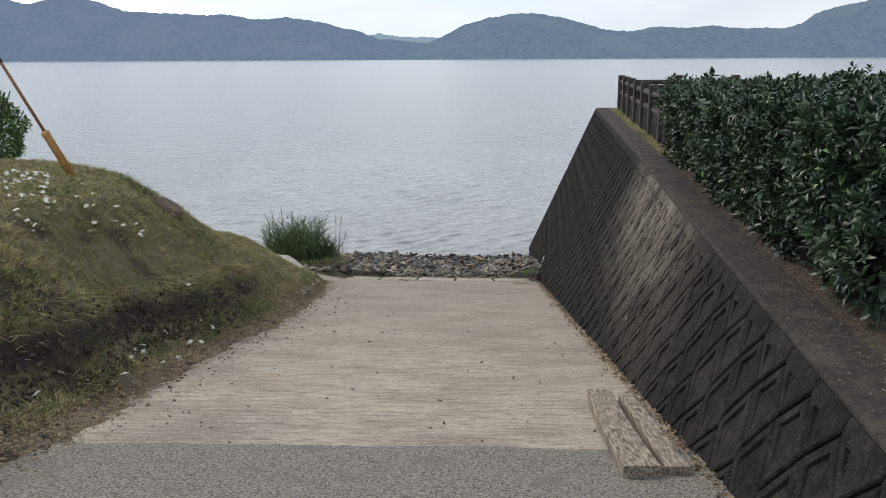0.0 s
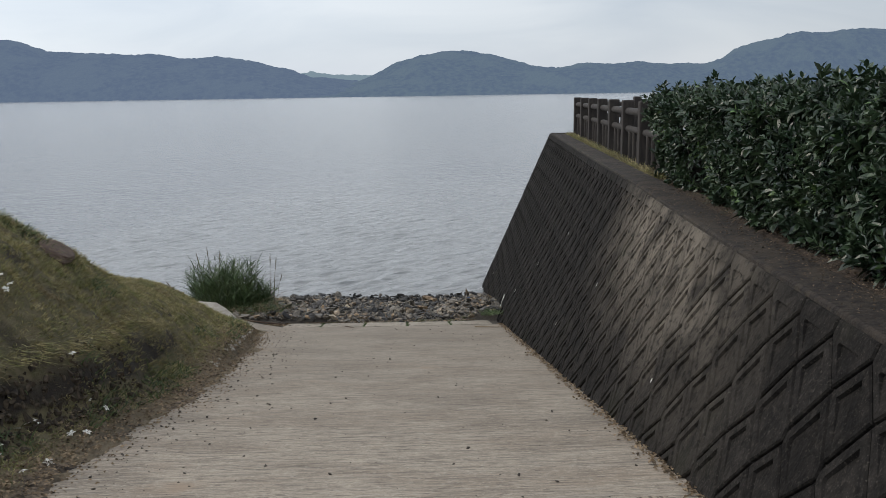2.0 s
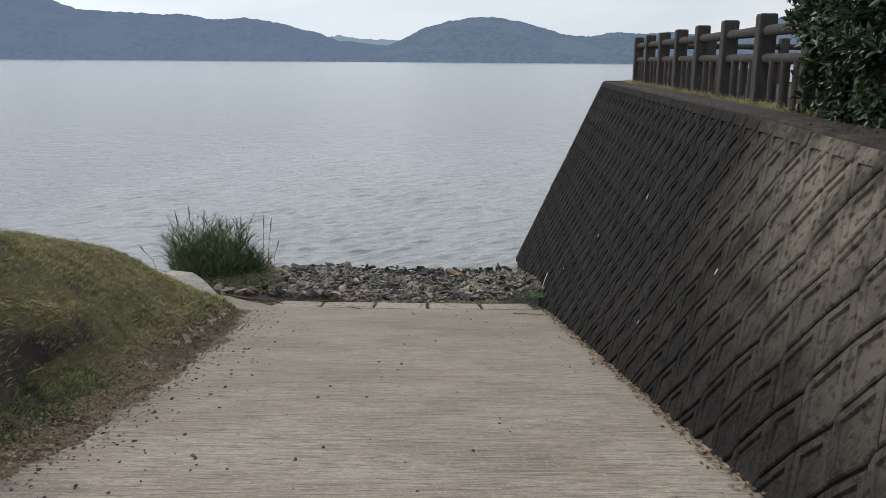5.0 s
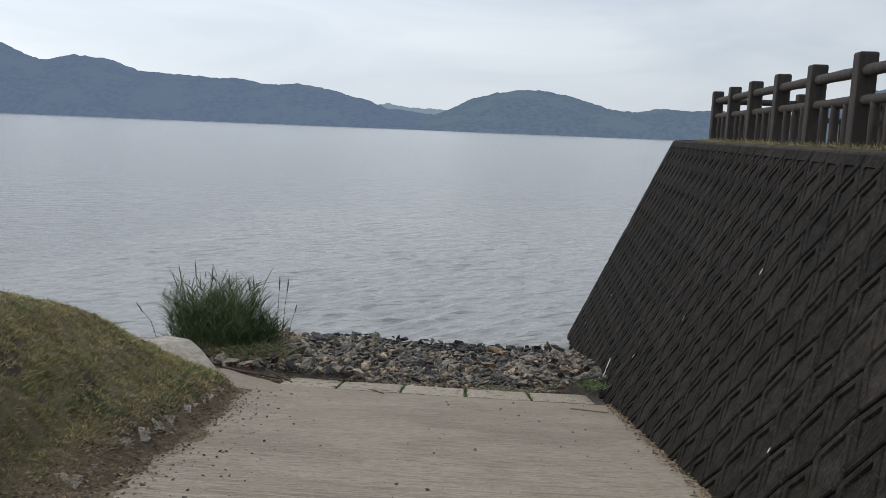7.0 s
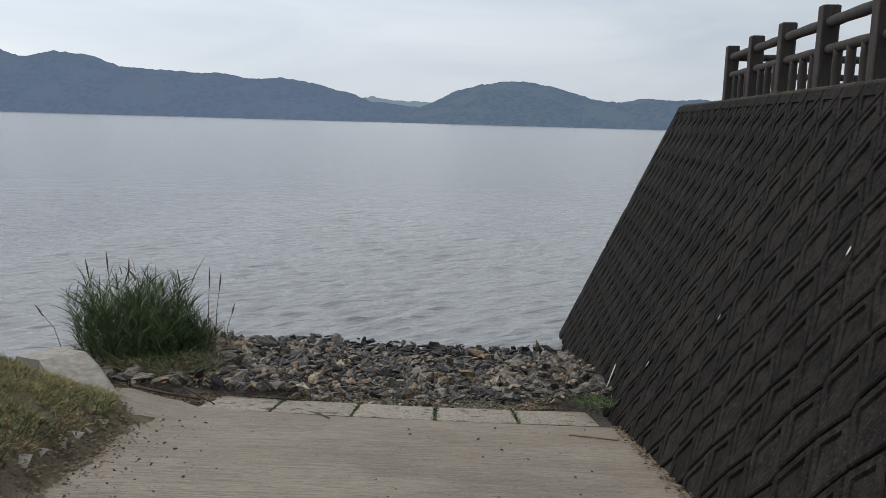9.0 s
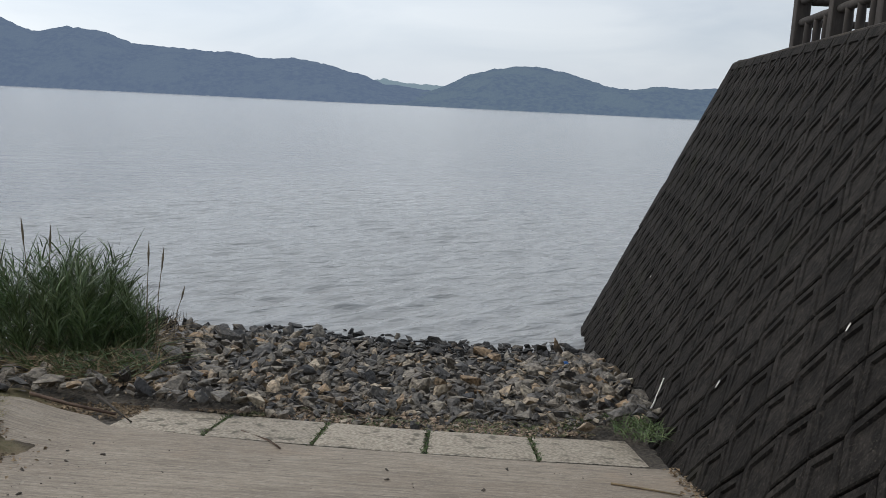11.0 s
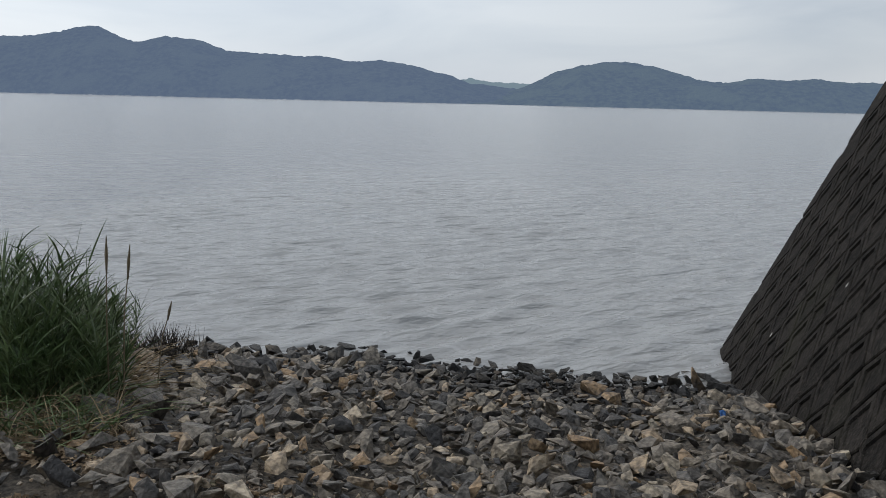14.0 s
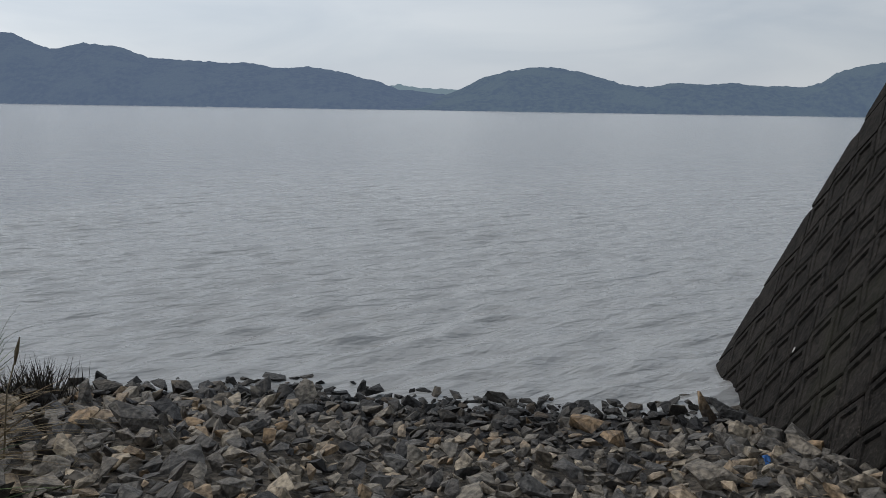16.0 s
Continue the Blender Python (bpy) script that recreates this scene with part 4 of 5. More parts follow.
def build_grass():
    c = on_bank(32000, -6.6, -2.3, 3.2, 19.6)
    d = edge_x(c[:, 1]) - c[:, 0]
    thin = np.array([noise.noise((a * 0.9, b * 0.9, 3.3)) + 0.6 * noise.noise((a * 2.7, b * 2.7, 1.3)) for a, b, _ in c])
    scarp = np.interp(d, [0.42, 0.50, 0.68, 0.80], [0, 1, 1, 0]) * np.clip((11.0 - c[:, 1]) / 1.5, 0, 1)
    keep = (thin > -0.38 + 0.25 * rng.normal(0, 1, len(c))) & (d > 0.12 + 0.22 * rng.random(len(c))) & (c[:, 1] < 19.1) & (scarp < rng.uniform(0.05, 1, len(c)))
    c = c[keep]
    lush = np.array([noise.noise((a * 0.55, b * 0.55, 9.0)) for a, b, _ in c])
    per = 11
    off = rng.normal(0, 1, (len(c), per, 3)) * [0.022, 0.022, 0]
    p = (c[:, None] + off).reshape(-1, 3)
    p[:, 2] += (off[:, :, 0].ravel() * -0.9)
    n = len(p)
    lean = off.reshape(-1, 3) * 22 + rng.normal(0, 0.3, (n, 3)) * [1, 1, 0] + [0.25, 0, 1.0]
    tall = np.repeat(rng.uniform(0.7, 1.5, len(c)) * (1 + 0.5 * np.clip(lush * 2, -0.5, 1)), per)
    me = blades("grass", p - [0, 0, 0.012], lean, rng.uniform(0.030, 0.066, n) * tall, rng.uniform(0.004, 0.009, n), rng.uniform(0, 0.6, n), 2)
    tagged(placed("grass", me, GRASS), "short dry olive grass covering the bank", "grass", kind="stuff")
    # roots and grass that hang over the scarp's lip
    y = rng.uniform(5.2, 12.3, 2600)
    x = edge_x(y) - 0.74 + 0.13 * np.sin(y * 2.1 + 0.8 * np.sin(y * 0.9)) + rng.normal(0, 0.05, len(y))
    p = np.stack([x, y, bank_z(x, y) + 0.02], -1)
    lean = rng.normal(0, 0.5, (len(y), 3)) + [1.0, 0, 0.35]
    me = blades("overhang", p, lean, rng.uniform(0.02, 0.07, len(y)), rng.uniform(0.004, 0.008, len(y)), rng.uniform(0.3, 1.1, len(y)), 4)
    tagged(placed("overhang", me, GRASS), "grass and roots hanging over the earth scarp", "grass", kind="stuff")
    # lusher tufts below the scarp and by the stump
    p = on_bank(16000, -4.7, -2.45, 5.0, 18.2)
    d = edge_x(p[:, 1]) - p[:, 0]
    clump = np.array([noise.noise((a * 1.4, b * 1.4, 17.0)) for a, b, _ in p])
    keep = (clump > 0.10) & (((d > 0.15) & (d < 0.6)) | ((np.hypot(p[:, 0] + 4.0, p[:, 1] - 11.9) < 0.62) & (clump > 0.0)))
    p = p[keep]
    n = len(p)
    lean = rng.normal(0, 0.5, (n, 3)) * [1, 1, 0] + [0.1, 0, 1.0]
    me = blades("weeds", p, lean, rng.uniform(0.07, 0.17, n), rng.uniform(0.006, 0.012, n), rng.uniform(0.1, 0.6, n), 3)
    tagged(placed("weeds", me, WEED), "green tufts of weed at the bank's foot", "weeds", kind="stuff")
    # strip of grass at the fence foot
    y = rng.uniform(12.8, 25.0, 5200)
    t = np.abs(rng.normal(0, 0.11, 5200))
    p = np.stack([1.773 + 0.1031 * y + 0.42 + t, y, np.full_like(y, TOP_Z + 0.015)], -1)
    lean = rng.normal(0, 0.5, (len(p), 3)) * [1, 1, 0] + [-0.2, 0, 1]
    me = blades("grass", p, lean, rng.uniform(0.04, 0.15, len(p)), rng.uniform(0.005, 0.01, len(p)), rng.uniform(0, 0.5, len(p)), 3)
    tagged(placed("grass", me, GRASS), "grass strip along the fence foot", "grass", kind="stuff")


build_grass()


def build_petals():
    """White fallen blossoms: dense below the shrub, a few down the bank."""
    down, across = rng.random(90) ** 1.4, rng.random(90)
    drift_x = (-5.5 + 0.6 * across) * (1 - down) + -3.9 * down
    drift_y = (10.0 + 0.35 * across) * (1 - down) + (7.6 + 0.9 * across) * down
    x = np.concatenate([drift_x, rng.normal(-3.75, 0.16, 16), rng.uniform(-3.0, -2.5, 22)])
    y = np.concatenate([drift_y, rng.normal(9.3, 0.35, 16), rng.uniform(5.0, 9.8, 22)])
    bm = bmesh.new()
    for k in range(5):
        a = k * math.tau / 5
        c, s = math.cos(a), math.sin(a)
        q = [bm.verts.new(v) for v in ((0, 0, 0.05), (0.5 * c - 0.3 * s, 0.5 * s + 0.3 * c, 0.25), (1.0 * c, 1.0 * s, 0.12), (0.5 * c + 0.3 * s, 0.5 * s - 0.3 * c, 0.22))]
        bm.faces.new(q)
    me = bpy.data.meshes.new("blossom")
    bm.to_mesh(me)
    bm.free()
    me.materials.append(PETAL)
    for a, b in zip(x, y):
        ob = new("blossom", me)
        z = float(bank_z(a, b)) + 0.05 * noise.noise((a * 1.3, b * 1.3, 1.0)) + 0.035 * noise.noise((a * 4, b * 4, 7.0)) + 0.035
        ob.matrix_world = pose(a, b, z, random.uniform(-35, 35), random.uniform(-10, 50), random.uniform(0, 360)) @ Matrix.Diagonal((*[random.uniform(0.028, 0.046)] * 3, 1))
        tagged(ob, "fallen white blossom lying on the grass bank", "blossom", "fallen blossoms")


build_petals()


def build_kerb():
    bm = bmesh.new()
    line = [(-4.2, 19.45, -2.97), (-3.80, 19.22, -2.95), (-3.58, 19.0, -3.02), (-3.12, 18.52, -3.26), (-2.85, 18.2, -3.36)]
    rows = []
    for i, p in enumerate(line):
        a, b = Vector(line[max(i - 1, 0)]), Vector(line[min(i + 1, len(line) - 1)])
        d = (b - a).normalized()
        s = Vector((-d.y, d.x, 0)).normalized()
        if s.x < 0:
            s = -s
        p = Vector(p)
        rows.append([bm.verts.new(q) for q in (p + s * 0.18 + Vector((0, 0, -0.75)), p + s * 0.04 + Vector((0, 0, -0.03)), p + Vector((0, 0, 0)), p - s * 0.52 + Vector((0, 0, 0.01)), p - s * 0.55 + Vector((0, 0, -0.7)))])
    for r0, r1 in zip(rows, rows[1:]):
        for j in range(4):
            bm.faces.new((r0[j], r1[j], r1[j + 1], r0[j + 1]))
    bm.faces.new(rows[0])
    bm.faces.new(rows[-1])
    bmesh.ops.recalc_face_normals(bm, faces=bm.faces)
    tagged(part("kerb", bm, KERB), "pale low concrete kerb ending the grass bank", "kerb", kind="structure")


build_kerb()


# ---- reeds ----
def build_reeds():
    reeds = empty("reed_clump", "dense clump of tall green reeds on the stony shore", "reeds", at=(-4.0, 22.0, -3.75))
    # tall stand in front, a lower one behind it towards the water, a thin fringe on the ramp's side
    for name, cx, cy, rx, ry, k, lo, hi, n in (("tall_stand", -4.08, 21.4, 0.72, 0.62, 120, 0.80, 1.42, 3600), ("rear_stand", -4.5, 23.0, 0.55, 0.75, 90, 0.45, 0.85, 2200), ("fringe", -3.35, 21.4, 0.27, 0.45, 40, 0.35, 0.75, 1000)):
        stand = new(name)
        stand.parent = reeds
        a, r = rng.uniform(0, math.tau, k), np.sqrt(rng.random(k))
        sx, sy = cx + rx * r * np.cos(a), cy + ry * r * np.sin(a)
        root = np.stack([sx, sy, beach_z(sx, sy) - 0.08], -1) - np.array(reeds.location)
        way = np.stack([np.cos(a) * r * 0.22, np.sin(a) * r * 0.22, np.ones(k)], -1) + rng.normal(0, 0.10, (k, 3)) * [1, 1, 0]
        tall = rng.uniform(lo, hi, k) * (1.08 - 0.3 * r)
        placed("stems", blades("stems", root, way, tall, np.full(k, 0.012), rng.uniform(0, 0.08, k), 4), REED, stand)["kind"] = "stuff"
        pick = rng.integers(0, k, n)
        up = rng.uniform(0.05, 0.98, n)
        p = root[pick] + way[pick] * (tall[pick] * up)[:, None]
        turn = rng.uniform(0, math.tau, n)
        lean = np.stack([np.cos(turn), np.sin(turn), rng.uniform(1.0, 3.6, n)], -1) + way[pick] * [1.5, 1.5, 0]
        placed("leaves", blades("leaves", p, lean, rng.uniform(0.17, 0.46, n), rng.uniform(0.008, 0.017, n), rng.uniform(0.03, 0.42, n), 5), REED, stand)["kind"] = "stuff"
    m = 520
    a, r = rng.uniform(0, math.tau, m), np.sqrt(rng.random(m))
    x, y = -3.95 + 0.85 * r * np.cos(a), 21.6 + 1.0 * r * np.sin(a)
    p = np.stack([x, y, beach_z(x, y) - 0.05], -1) - np.array(reeds.location)
    lean = np.stack([np.cos(a), np.sin(a), np.full(m, 1.0)], -1) + rng.normal(0, 0.3, (m, 3))
    placed("dry_leaves", blades("dry_leaves", p, lean, rng.uniform(0.35, 0.85, m), rng.uniform(0.008, 0.013, m), rng.uniform(0.3, 0.9, m), 5), STRAW, reeds, "dry bent straw-coloured leaves")
    for bx, by, h, lx in ((-4.35, 21.4, 1.58, -0.06), (-4.22, 21.5, 1.50, 0.05), (-4.45, 21.2, 1.48, -0.14), (-2.98, 21.2, 1.40, 0.03), (-2.92, 21.3, 1.34, 0.08), (-2.95, 21.9, 0.85, 0.12), (-5.0, 21.3, 0.8, -0.3)):
        bm = bmesh.new()
        z = float(beach_z(bx, by)) - 0.05
        o = reeds.location
        tube(bm, [Vector((bx, by, z)) - o, Vector((bx + lx * 0.5, by, z + h * 0.6)) - o, Vector((bx + lx, by, z + h * 0.82)) - o], [0.007, 0.005, 0.004], 5)
        tube(bm, [Vector((bx + lx, by, z + h * 0.80)) - o, Vector((bx + lx * 1.15, by, z + h * 0.9)) - o, Vector((bx + lx * 1.35, by, z + h)) - o], [0.006, 0.013, 0.003], 6)
        part("flower_stalk", bm, SEED, reeds, "brown seed plume on a dry stalk")
    # low weeds in front of the reeds and at the wall foot
    for cx, cy, rx, ry, n, h, label in ((-3.35, 20.7, 0.7, 0.55, 520, 0.50, "low trailing weeds in front of the reeds"), (-3.3, 20.6, 0.75, 0.5, 460, 0.45, "dry bent stalks in front of the reeds"), (2.0, 19.2, 0.22, 0.4, 300, 0.14, "small green weed clump at the wall foot"),
                                        (0.6, 19.85, 1.5, 0.25, 900, 0.07, "thin weeds in the grit behind the slabs")):
        a, r = rng.uniform(0, math.tau, n), np.sqrt(rng.random(n))
        x, y = cx + rx * r * np.cos(a), cy + ry * r * np.sin(a)
        z = np.maximum(beach_z(x, y), np.where(y < 19.6, ramp_z(x, y), -9)) - 0.03
        lean = rng.normal(0, 0.6, (n, 3)) * [1, 1, 0] + [0, 0, 1]
        me = blades("weed_patch", np.stack([x, y, z], -1), lean, rng.uniform(0.4, 1.1, n) * h, rng.uniform(0.007, 0.014, n) * (0.6 + h), rng.uniform(0.2, 0.8, n), 4)
        tagged(placed("weed_patch", me, STRAW if label.startswith("dry") else WEED), label, "weeds", kind="stuff")
    # dead stubble at the clump's lake side
    n = 420
    x, y = rng.normal(-3.98, 0.15, n), rng.normal(24.1, 0.15, n)
    me = blades("stubble", np.stack([x, y, beach_z(x, y) - 0.05], -1), rng.normal(0, 0.25, (n, 3)) * [1, 1, 0] + [0, 0, 1], rng.uniform(0.15, 0.50, n), rng.uniform(0.008, 0.016, n), rng.uniform(0, 0.2, n), 3)
    tagged(placed("stubble", me, TWIG), "dark dead reed stubble at the water's edge", "stubble", kind="stuff")


build_reeds()


def stick(name, points, r, material, label):
    bm = bmesh.new()
    tube(bm, points, [r * (1 - 0.5 * i / len(points)) for i in range(len(points))], 7)
    tagged(part(name, bm, material, smooth=True), label, "stick")


def rz(x, y, up=0.02):
    return (x, y, float(ramp_z(x, y)) + up)


stick("stick", [rz(-3.3, 19.35, 0.14), rz(-2.9, 19.2, 0.10), rz(-2.45, 19.12, 0.05)], 0.018, BROWN, "brown driftwood stick at the ramp end")
stick("stick", [rz(-2.75, 19.45, 0.14), rz(-2.4, 19.1, 0.06), rz(-2.25, 18.95, 0.03)], 0.014, TWIG, "dark dead branch at the ramp end")
stick("twig", [rz(-1.33, 18.95, 0.012), rz(-1.05, 18.7, 0.012), rz(-0.9, 18.45, 0.012)], 0.010, BROWN, "thin bent twig lying over the slab edge")
stick("stick", [(2.20, 20.0, -3.62), (2.33, 20.12, -3.42), (2.42, 20.2, -3.2)], 0.010, PETAL, "thin bleached reed leaning on the wall")
def build_rag():
    bm = bmesh.new()
    bmesh.ops.create_grid(bm, x_segments=7, y_segments=7, size=0.07)
    for v in bm.verts:
        v.co.z = 0.035 * noise.noise(v.co * 22) + 0.02
    bmesh.ops.solidify(bm, geom=bm.faces[:], thickness=0.004)
    ob = part("rag", bm, BLUE, smooth=True)
    ob.matrix_world = pose(1.82, 22.62, -3.87, 40, 10, 20) @ Matrix.Diagonal((0.5, 0.5, 0.6, 1))
    tagged(ob, "small crumpled blue plastic scrap caught between stones", "litter")


build_rag()
stick("stick", [rz(1.55, 18.05, 0.012), rz(1.8, 17.95, 0.012), rz(2.0, 17.85, 0.012)], 0.009, STRAW, "thin dry stalk lying by the wall foot")


# ---- small scatter ----
def litter(name, n, xf, y, zf, size, material, label):
    x = xf(y)
    pos = np.stack([x, y, zf(x, y)], -1)
    along = rng.normal(0, 1, (n, 3)) * [1, 1, 0.15]
    normal = rng.normal(0, 0.35, (n, 3)) + [0, 0, 1]
    s = rng.uniform(0.6, 1.3, n) * size
    me = strew(name, LEAF, LEAF_F, pos, along, normal, np.stack([s * 0.6, s, s * 1.5], -1))
    tagged(placed(name, me, material), label, "leaf litter", kind="stuff")


def foot_x(y):
    return 1.773 + 0.1031 * y + 0.433 * (ramp_z(2.0, y) - TOP_Z)


litter("leaf_litter", 1500, lambda y: foot_x(y) - np.abs(rng.normal(0, 0.05, len(y))), rng.uniform(3.6, 18.6, 1500), lambda x, y: ramp_z(x, y) + 0.018, 0.04, LITTER, "brown leaf litter along the wall foot")
litter("leaf_litter", 7500, lambda y: edge_x(y) - rng.normal(0.12, 0.16, len(y)), rng.uniform(3.5, 18.4, 7500), lambda x, y: np.maximum(ramp_z(x, y) + 0.012, bank_z(x, y) + 0.03), 0.035, LITTER, "brown leaf litter along the ramp edge")
litter("leaf_litter", 8500, lambda y: 1.773 + 0.1031 * y + np.clip(rng.normal(0.5, 0.22, len(y)), 0.05, 1.5), rng.uniform(0.5, 13.5, 8500), lambda x, y: np.full_like(x, TOP_Z + 0.045), 0.020, OLD_LITTER, "brown leaf litter on the wall top")


litter("leaf_litter", 2400, lambda y: rng.uniform(-3.7, -2.35, len(y)), rng.uniform(19.2, 20.7, 2400), lambda x, y: np.where(y > 19.9, beach_z(x, y), np.minimum(beach_z(x, y), ramp_z(x, y))) + 0.005, 0.05, LITTER, "brown reed litter washed up beside the slabs")


def stone_shapes(count, seed):
    """Angular broken stones of about unit size."""
    r = random.Random(seed)
    out = []
    for _ in range(count):
        bm = bmesh.new()
        n = r.randint(9, 14)
        for _ in range(n):
            d = Vector((r.gauss(0, 1), r.gauss(0, 1), r.gauss(0, 1))).normalized()
            k = r.uniform(0.78, 1.0) / max(abs(d.x), abs(d.y), abs(d.z)) ** 0.55
            bm.verts.new((d.x * k * 0.54, d.y * k * 0.37, max(-0.19, min(0.19, d.z * k * 0.30))))
        hull = bmesh.ops.convex_hull(bm, input=list(bm.verts))
        bmesh.ops.delete(bm, geom=list({g for g in hull["geom_interior"] + hull["geom_unused"] if isinstance(g, bmesh.types.BMVert)}), context="VERTS")
        bmesh.ops.triangulate(bm, faces=bm.faces)
        bmesh.ops.recalc_face_normals(bm, faces=bm.faces)
        bm.verts.index_update()
        out.append((np.array([v.co[:] for v in bm.verts]), np.array([[v.index for v in f.verts] for f in bm.faces])))
        bm.free()
    return out


def build_soil_edge():
    """Thin ragged soil washed down over the ramp's edge."""
    ys = np.arange(4.0, 17.3, 0.05)
    ts = np.linspace(0, 1, 9)
    out = np.array([0.03 + 0.16 * noise.noise((y * 0.9, 0, 4)) + 0.10 * noise.noise((y * 3.1, 0, 6)) + 0.05 * noise.noise((y * 9, 0, 2)) for y in ys])
    gt, gy = np.meshgrid(ts, ys)
    x1 = edge_x(ys) + np.maximum(out, -0.05)
    gx = (edge_x(ys) - 0.40)[:, None] * (1 - gt) + x1[:, None] * gt
    lump = 0.014 * rows_noise(gx, gy, 7.0, 3.0) + 0.008 * rows_noise(gx, gy, 19.0, 3.0)
    gz = ramp_z(gx, gy) + np.where(gt < 1, 0.016 + 0.03 * (1 - gt) + lump, -0.004)
    w = len(ts)
    a = (np.arange(len(ys) - 1)[:, None] * w + np.arange(w - 1)).ravel()
    me = arrays("soil_edge", np.stack([gx, gy, gz], -1).reshape(-1, 3), np.stack([a, a + 1, a + w + 1, a + w], -1))
    tagged(placed("soil_edge", me, EDGE_SOIL, smooth=True), "ragged brown soil washed over the ramp's edge", "soil", kind="structure")


build_soil_edge()


def build_clods():
    """Crumbled earth and root lumps on the bare scarp."""
    r = random.Random(17)
    shapes = stone_shapes(8, 33)
    v, f, k = [], [], 0
    for _ in range(1700):
        y = r.uniform(4.6, 10.6)
        d = r.gauss(0.52, 0.10)
        x = float(edge_x(y)) - d + 0.13 * math.sin(y * 2.1 + 0.8 * math.sin(y * 0.9))
        p, t = shapes[r.randrange(8)]
        size = r.choice((0.02, 0.03, 0.03, 0.045, 0.06, 0.09)) * r.uniform(0.8, 1.3)
        m = np.array(Euler((r.uniform(0, 6), r.uniform(0, 6), r.uniform(0, 6))).to_matrix())
        q = (p * (size, size, size * 1.3)) @ m.T
        v.append(q + [x, y, float(bank_z(x, y)) + 0.05 * noise.noise((x * 1.3, y * 1.3, 1.0)) + 0.035 * noise.noise((x * 4, y * 4, 7.0))])
        f.append(t + k)
        k += len(p)
    tagged(placed("clods", arrays("clods", np.concatenate(v), np.concatenate(f)), CLOD), "dark crumbled earth on the bank's bare scarp", "earth", kind="stuff")


build_clods()


def build_gravel_bed():
    """Tan and reddish pebbles in the silt behind the slabs."""
    r = random.Random(31)
    shapes = stone_shapes(6, 14)
    v, f, k = [], [], 0
    for _ in range(4200):
        a, q = r.uniform(0, math.tau), math.sqrt(r.random())
        x, y = -0.1 + 2.1 * q * math.cos(a), 19.86 + 0.34 * q * math.sin(a)
        p, t = shapes[r.randrange(6)]
        size = r.choice((0.016, 0.02, 0.024, 0.03, 0.04, 0.055))
        c, w = math.cos(a * 50), math.sin(a * 50)
        p = p * size
        z = float(min(beach_z(x, y) - 0.02, ramp_z(x, y) + 0.01)) if y < 19.9 else float(beach_z(x, y)) - 0.02
        v.append(np.stack([p[:, 0] * c - p[:, 1] * w + x, p[:, 0] * w + p[:, 1] * c + y, p[:, 2] + z], -1))
        f.append(t + k)
        k += len(p)
    tagged(placed("gravel", arrays("gravel", np.concatenate(v), np.concatenate(f)), BEDSTONE), "tan and reddish pebbles in silt behind the slabs", "gravel", kind="stuff")


build_gravel_bed()


def build_kerb_lumps():
    """Broken pale kerb pieces that show between the grass and the litter."""
    shapes = stone_shapes(4, 21)
    r = random.Random(8)
    for k in range(15):
        y, size = 12.9 + 0.325 * k + r.uniform(-0.06, 0.06), r.uniform(0.28, 0.40)
        p, t = shapes[r.randrange(4)]
        x = float(edge_x(y)) - 0.19
        ob = placed("kerb_piece", arrays("kerb_piece", p * (size * 0.6, size * 1.25, size * 0.7), t), KERB)
        ob.location = (x, y, max(float(ramp_z(x, y)), float(bank_z(x, y))) - 0.065)
        ob.rotation_euler = (-0.18, 0.35, r.uniform(-0.4, 0.3))
        tagged(ob, "pale broken concrete kerb piece half sunk in litter", "kerb piece", "kerb pieces along the bank foot")


build_kerb_lumps()


def build_grit():
    n = 1300
    y = rng.uniform(5.0, 18.6, n)
    near = rng.random(n) < 0.6
    x = np.where(near, edge_x(y) + np.abs(rng.normal(0, 0.45, n)), rng.uniform(-2.2, 1.9, n))
    v, f, k = [], [], 0
    shapes = stone_shapes(6, 4)
    for a, b in zip(x, y):
        p, t = shapes[random.randrange(6)]
        s = random.choice((0.006, 0.007, 0.008, 0.010, 0.010, 0.013, 0.016, 0.020, 0.028, 0.04))
        q = p * s
        c, w = math.cos(a * 90), math.sin(a * 90)
        q = np.stack([q[:, 0] * c - q[:, 1] * w + a, q[:, 0] * w + q[:, 1] * c + b, q[:, 2] + float(ramp_z(a, b)) + s * 0.2], -1)
        v.append(q)
        f.append(t + k)
        k += len(p)
    tagged(placed("grit", arrays("grit", np.concatenate(v), np.concatenate(f)), PEBBLE), "dark grit and soil crumbs scattered on the ramp", "grit", kind="stuff")


build_grit()


def build_droppings():
    for u, v, s in ((8.49, -1.27, 0.030), (11.9, -1.25, 0.036), (15.48, -1.21, 0.042), (13.24, -2.2, 0.030), (17.26, -2.16, 0.036), (18.72, -3.11, 0.042), (23.14, -3.14, 0.030), (24.48, -4.07, 0.036)):
        bm = bmesh.new()
        bmesh.ops.create_circle(bm, cap_ends=True, radius=1.0, segments=12)
        for q in bm.verts:
            q.co = Vector((q.co.x * s * 0.45 * (1 + 0.3 * noise.noise(q.co * 3)), q.co.y * s * (1.4 if q.co.y < 0 else 0.8), 0.006))
        ob = part("bird_dropping", bm, WHITEPAINT)
        ob.matrix_world = FACE @ pose(u, v, 0.006) @ Matrix.Diagonal((0.75, 0.75, 1, 1))
        tagged(ob, "white bird dropping streaked on the dark wall", "dropping", "droppings on the wall")


build_droppings()


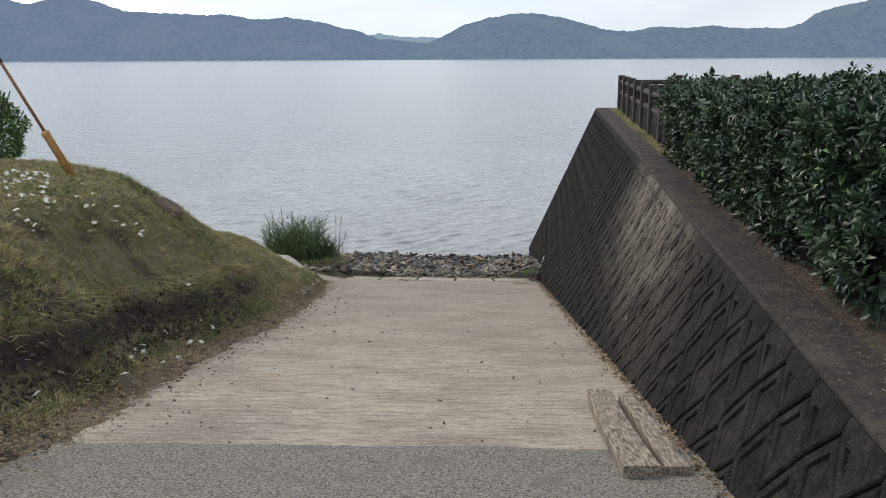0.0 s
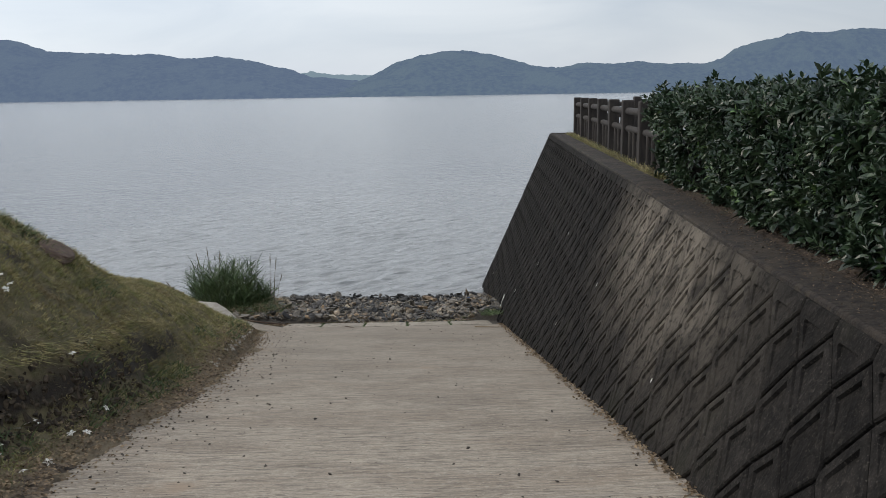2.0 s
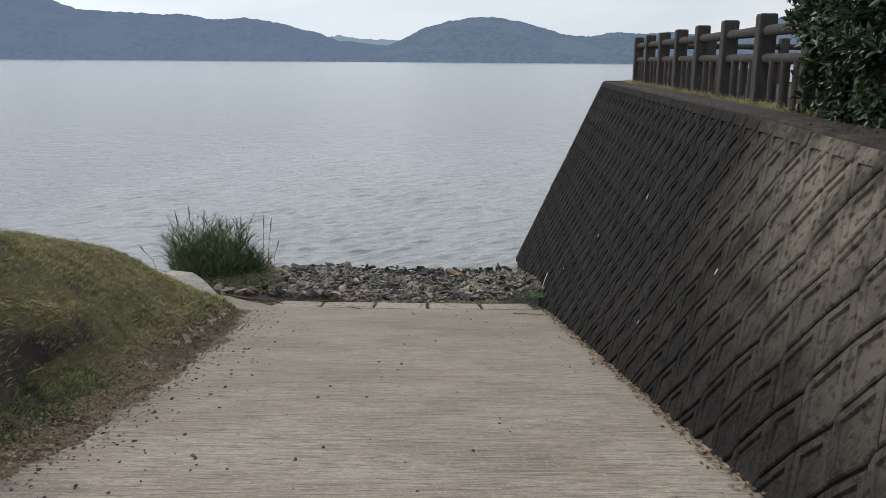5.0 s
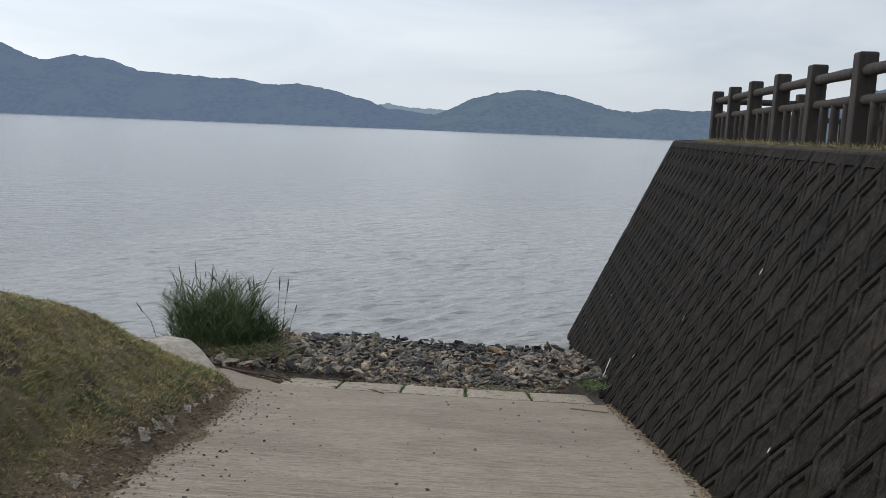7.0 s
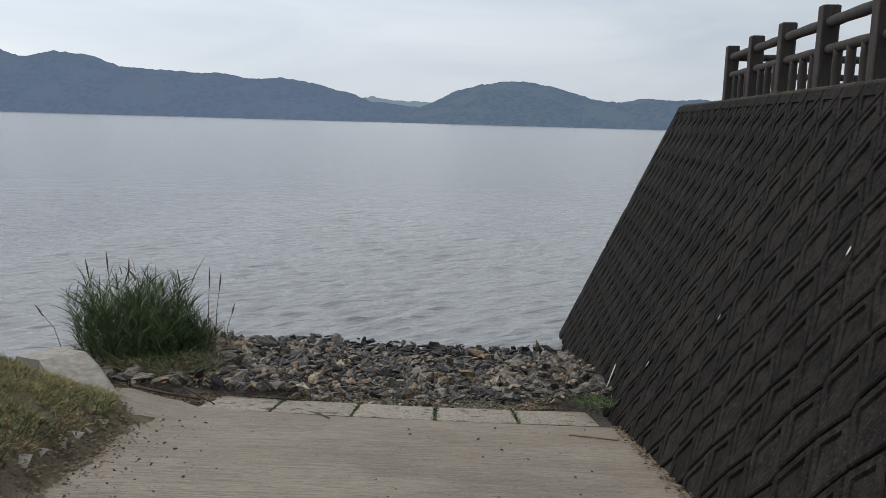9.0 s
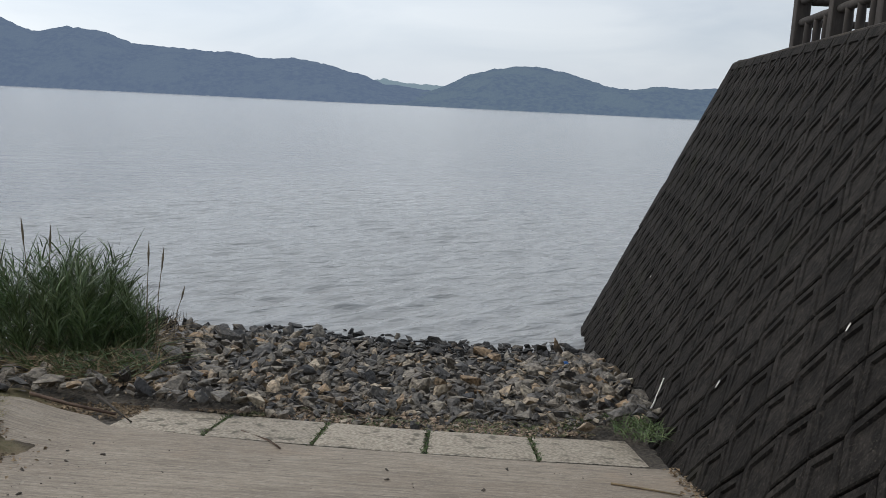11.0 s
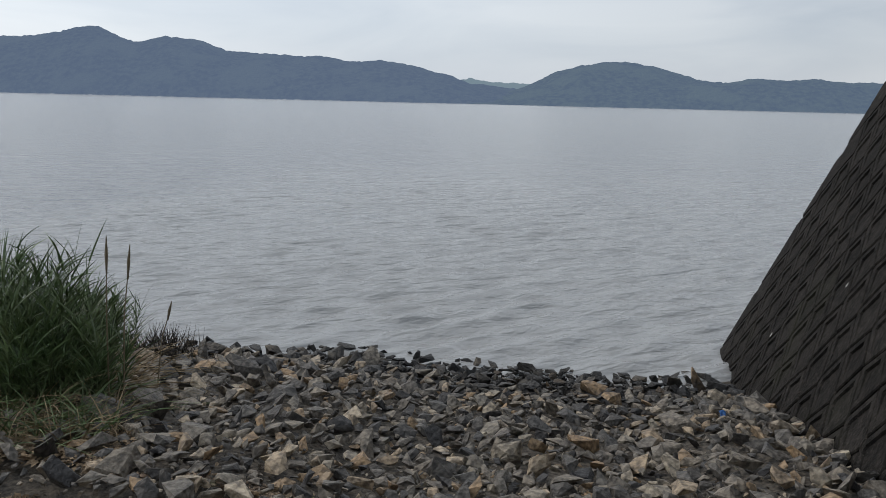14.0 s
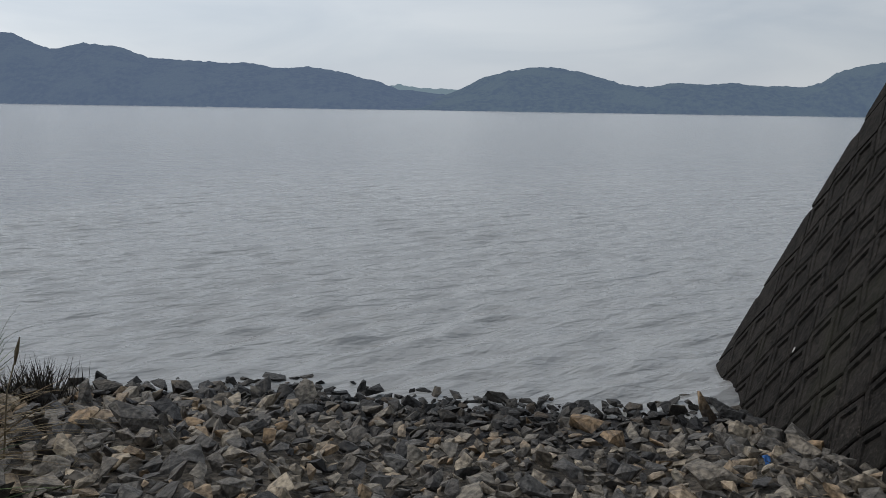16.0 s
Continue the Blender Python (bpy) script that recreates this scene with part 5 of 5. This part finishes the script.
# ---- pieces of the setting ----
def build_slabs():
    joints = [-2.42, -1.60, -0.70, 0.20, 1.10, 1.98]
    fronts = [18.86, 18.74, 18.64, 18.60, 18.60, 18.63]
    backs = [19.75, 19.62, 19.55, 19.50, 19.50, 19.58]
    for i in range(5):
        g = 0.018
        bm = bmesh.new()
        n, m = 6, 6
        top = []
        for a in range(n + 1):
            s = a / n
            x = joints[i] + g + (joints[i + 1] - joints[i] - 2 * g) * s
            row = []
            for b in range(m + 1):
                f0, f1 = fronts[i] + (fronts[i + 1] - fronts[i]) * s, backs[i] + (backs[i + 1] - backs[i]) * s
                y = f0 + 0.012 + (f1 - f0 - 0.02) * b / m
                rim = 0.012 if a in (0, n) or b in (0, m) else 0.0
                row.append(bm.verts.new((x + 0.008 * noise.noise((x * 5, y * 5, i)), y + 0.01 * noise.noise((x * 4, y * 4, i + 9)), float(ramp_z(x, y)) + 0.015 + 0.006 * noise.noise((x * 3, y * 3, 2)) - rim)))
            top.append(row)
        for a in range(n):
            for b in range(m):
                bm.faces.new((top[a][b], top[a + 1][b], top[a + 1][b + 1], top[a][b + 1]))
        made = bmesh.ops.extrude_face_region(bm, geom=list(bm.faces))
        bmesh.ops.translate(bm, verts=[q for q in made["geom"] if isinstance(q, bmesh.types.BMVert)], vec=(0, 0, -0.14))
        bmesh.ops.recalc_face_normals(bm, faces=bm.faces)
        part("slab", bm, SLAB, RAMP)
    # moss in the joints
    pos = []
    for i in range(1, 5):
        t = rng.random(140)
        y = fronts[i] + (backs[i] - fronts[i]) * t
        x = joints[i] + rng.normal(0, 0.016, 140)
        pos.append(np.stack([x, y, ramp_z(x, y) - 0.004], -1))
    p = np.concatenate(pos)
    me = blades("moss", p, rng.normal(0, 0.7, (len(p), 3)) * [1, 1, 0] + [0, 0, 1], rng.uniform(0.015, 0.045, len(p)), rng.uniform(0.006, 0.012, len(p)), rng.uniform(0, 0.5, len(p)), 2)
    tagged(placed("moss", me, WEED), "moss and weeds in the slab joints", "moss", kind="stuff")


build_slabs()


def build_stones():
    shapes = stone_shapes(28, 11)
    meshes = []
    for v, f in shapes:
        me = arrays("stone", v, f)
        me.materials.append(STONE)
        meshes.append(me)
    r = np.random.default_rng(21)
    spots = []
    grid = {}

    def free(x, y, rad, slack):
        c = (int(x // 0.4), int(y // 0.4))
        for i in (-1, 0, 1):
            for j in (-1, 0, 1):
                for a, b, q in grid.get((c[0] + i, c[1] + j), ()):
                    if (a - x) ** 2 + (b - y) ** 2 < (slack * (q + rad)) ** 2:
                        return False
        return True
    for lo, hi, tries, slack in ((0.11, 0.17, 260, 0.75), (0.075, 0.11, 3600, 0.68), (0.05, 0.075, 8000, 0.64), (0.028, 0.05, 8000, 0.6), (0.012, 0.026, 5000, 0.6)):
        for _ in range(tries):
            x, y = r.uniform(-4.4, 2.75), r.uniform(19.6, 26.4 if hi > 0.03 else 21.0)
            rad = r.uniform(lo, hi) * (0.85 + 0.25 * np.clip((abs(x + 0.2) - 1.0) / 1.5, 0, 1))
            wall_x = 1.773 + 0.1031 * y + 0.433 * (float(beach_z(x, y)) - TOP_Z)
            if x > wall_x - 0.03:
                continue
            grit_bed = math.hypot((x - 0.35) / 1.25, (y - 19.75) / 0.42) < 1
            if grit_bed and (rad > 0.06 or r.random() < (0.8 if rad > 0.03 else 0.3)):
                continue
            if x < -2.6 and y < 20.6 and r.random() < 0.75:
                continue
            shore_y = float(np.interp(x, [-4.4, -3.9, -2.7, -1.3, 0.2, 1.45, 2.6], [24.3, 24.6, 25.2, 25.2, 25.0, 24.7, 25.3]))
            if y > shore_y + 0.3 * noise.noise((x * 1.2, 0, 5)) and (r.random() < 0.9 or y > shore_y + 0.5):
                continue
            if free(x, y, rad, slack):
                grid.setdefault((int(x // 0.4), int(y // 0.4)), []).append((x, y, rad))
                spots.append((x, y, rad))
    order = sorted(range(len(spots)), key=lambda i: spots[i][1] if spots[i][2] > 0.06 else 99)
    v, f, k = [], [], 0
    for rank, i in enumerate(order):
        x, y, rad = spots[i]
        s = rad * 2.08
        turn = Euler((r.normal(0, 0.42), r.normal(0, 0.42), r.uniform(0, 6.28)))
        size = Vector((s * r.uniform(0.85, 1.2), s * r.uniform(0.8, 1.2), s * r.uniform(0.6, 1.15)))
        m = Matrix.LocRotScale((x, y, float(beach_z(x, y)) - 0.05 + rad * 0.42 + r.uniform(-0.01, 0.05)), turn, size)
        pick = int(r.integers(len(shapes)))
        if rank < 300 and rad > 0.06:
            ob = new("stone", meshes[pick])
            ob.parent = SHORE
            ob.matrix_local = m
        else:
            mm = np.array(m)
            p, t = shapes[pick]
            v.append(p @ mm[:3, :3].T + mm[:3, 3])
            f.append(t + k)
            k += len(p)
    tagged(placed("stones", arrays("stones", np.concatenate(v), np.concatenate(f)), STONE_FAR, SHORE), kind="stuff")


build_stones()
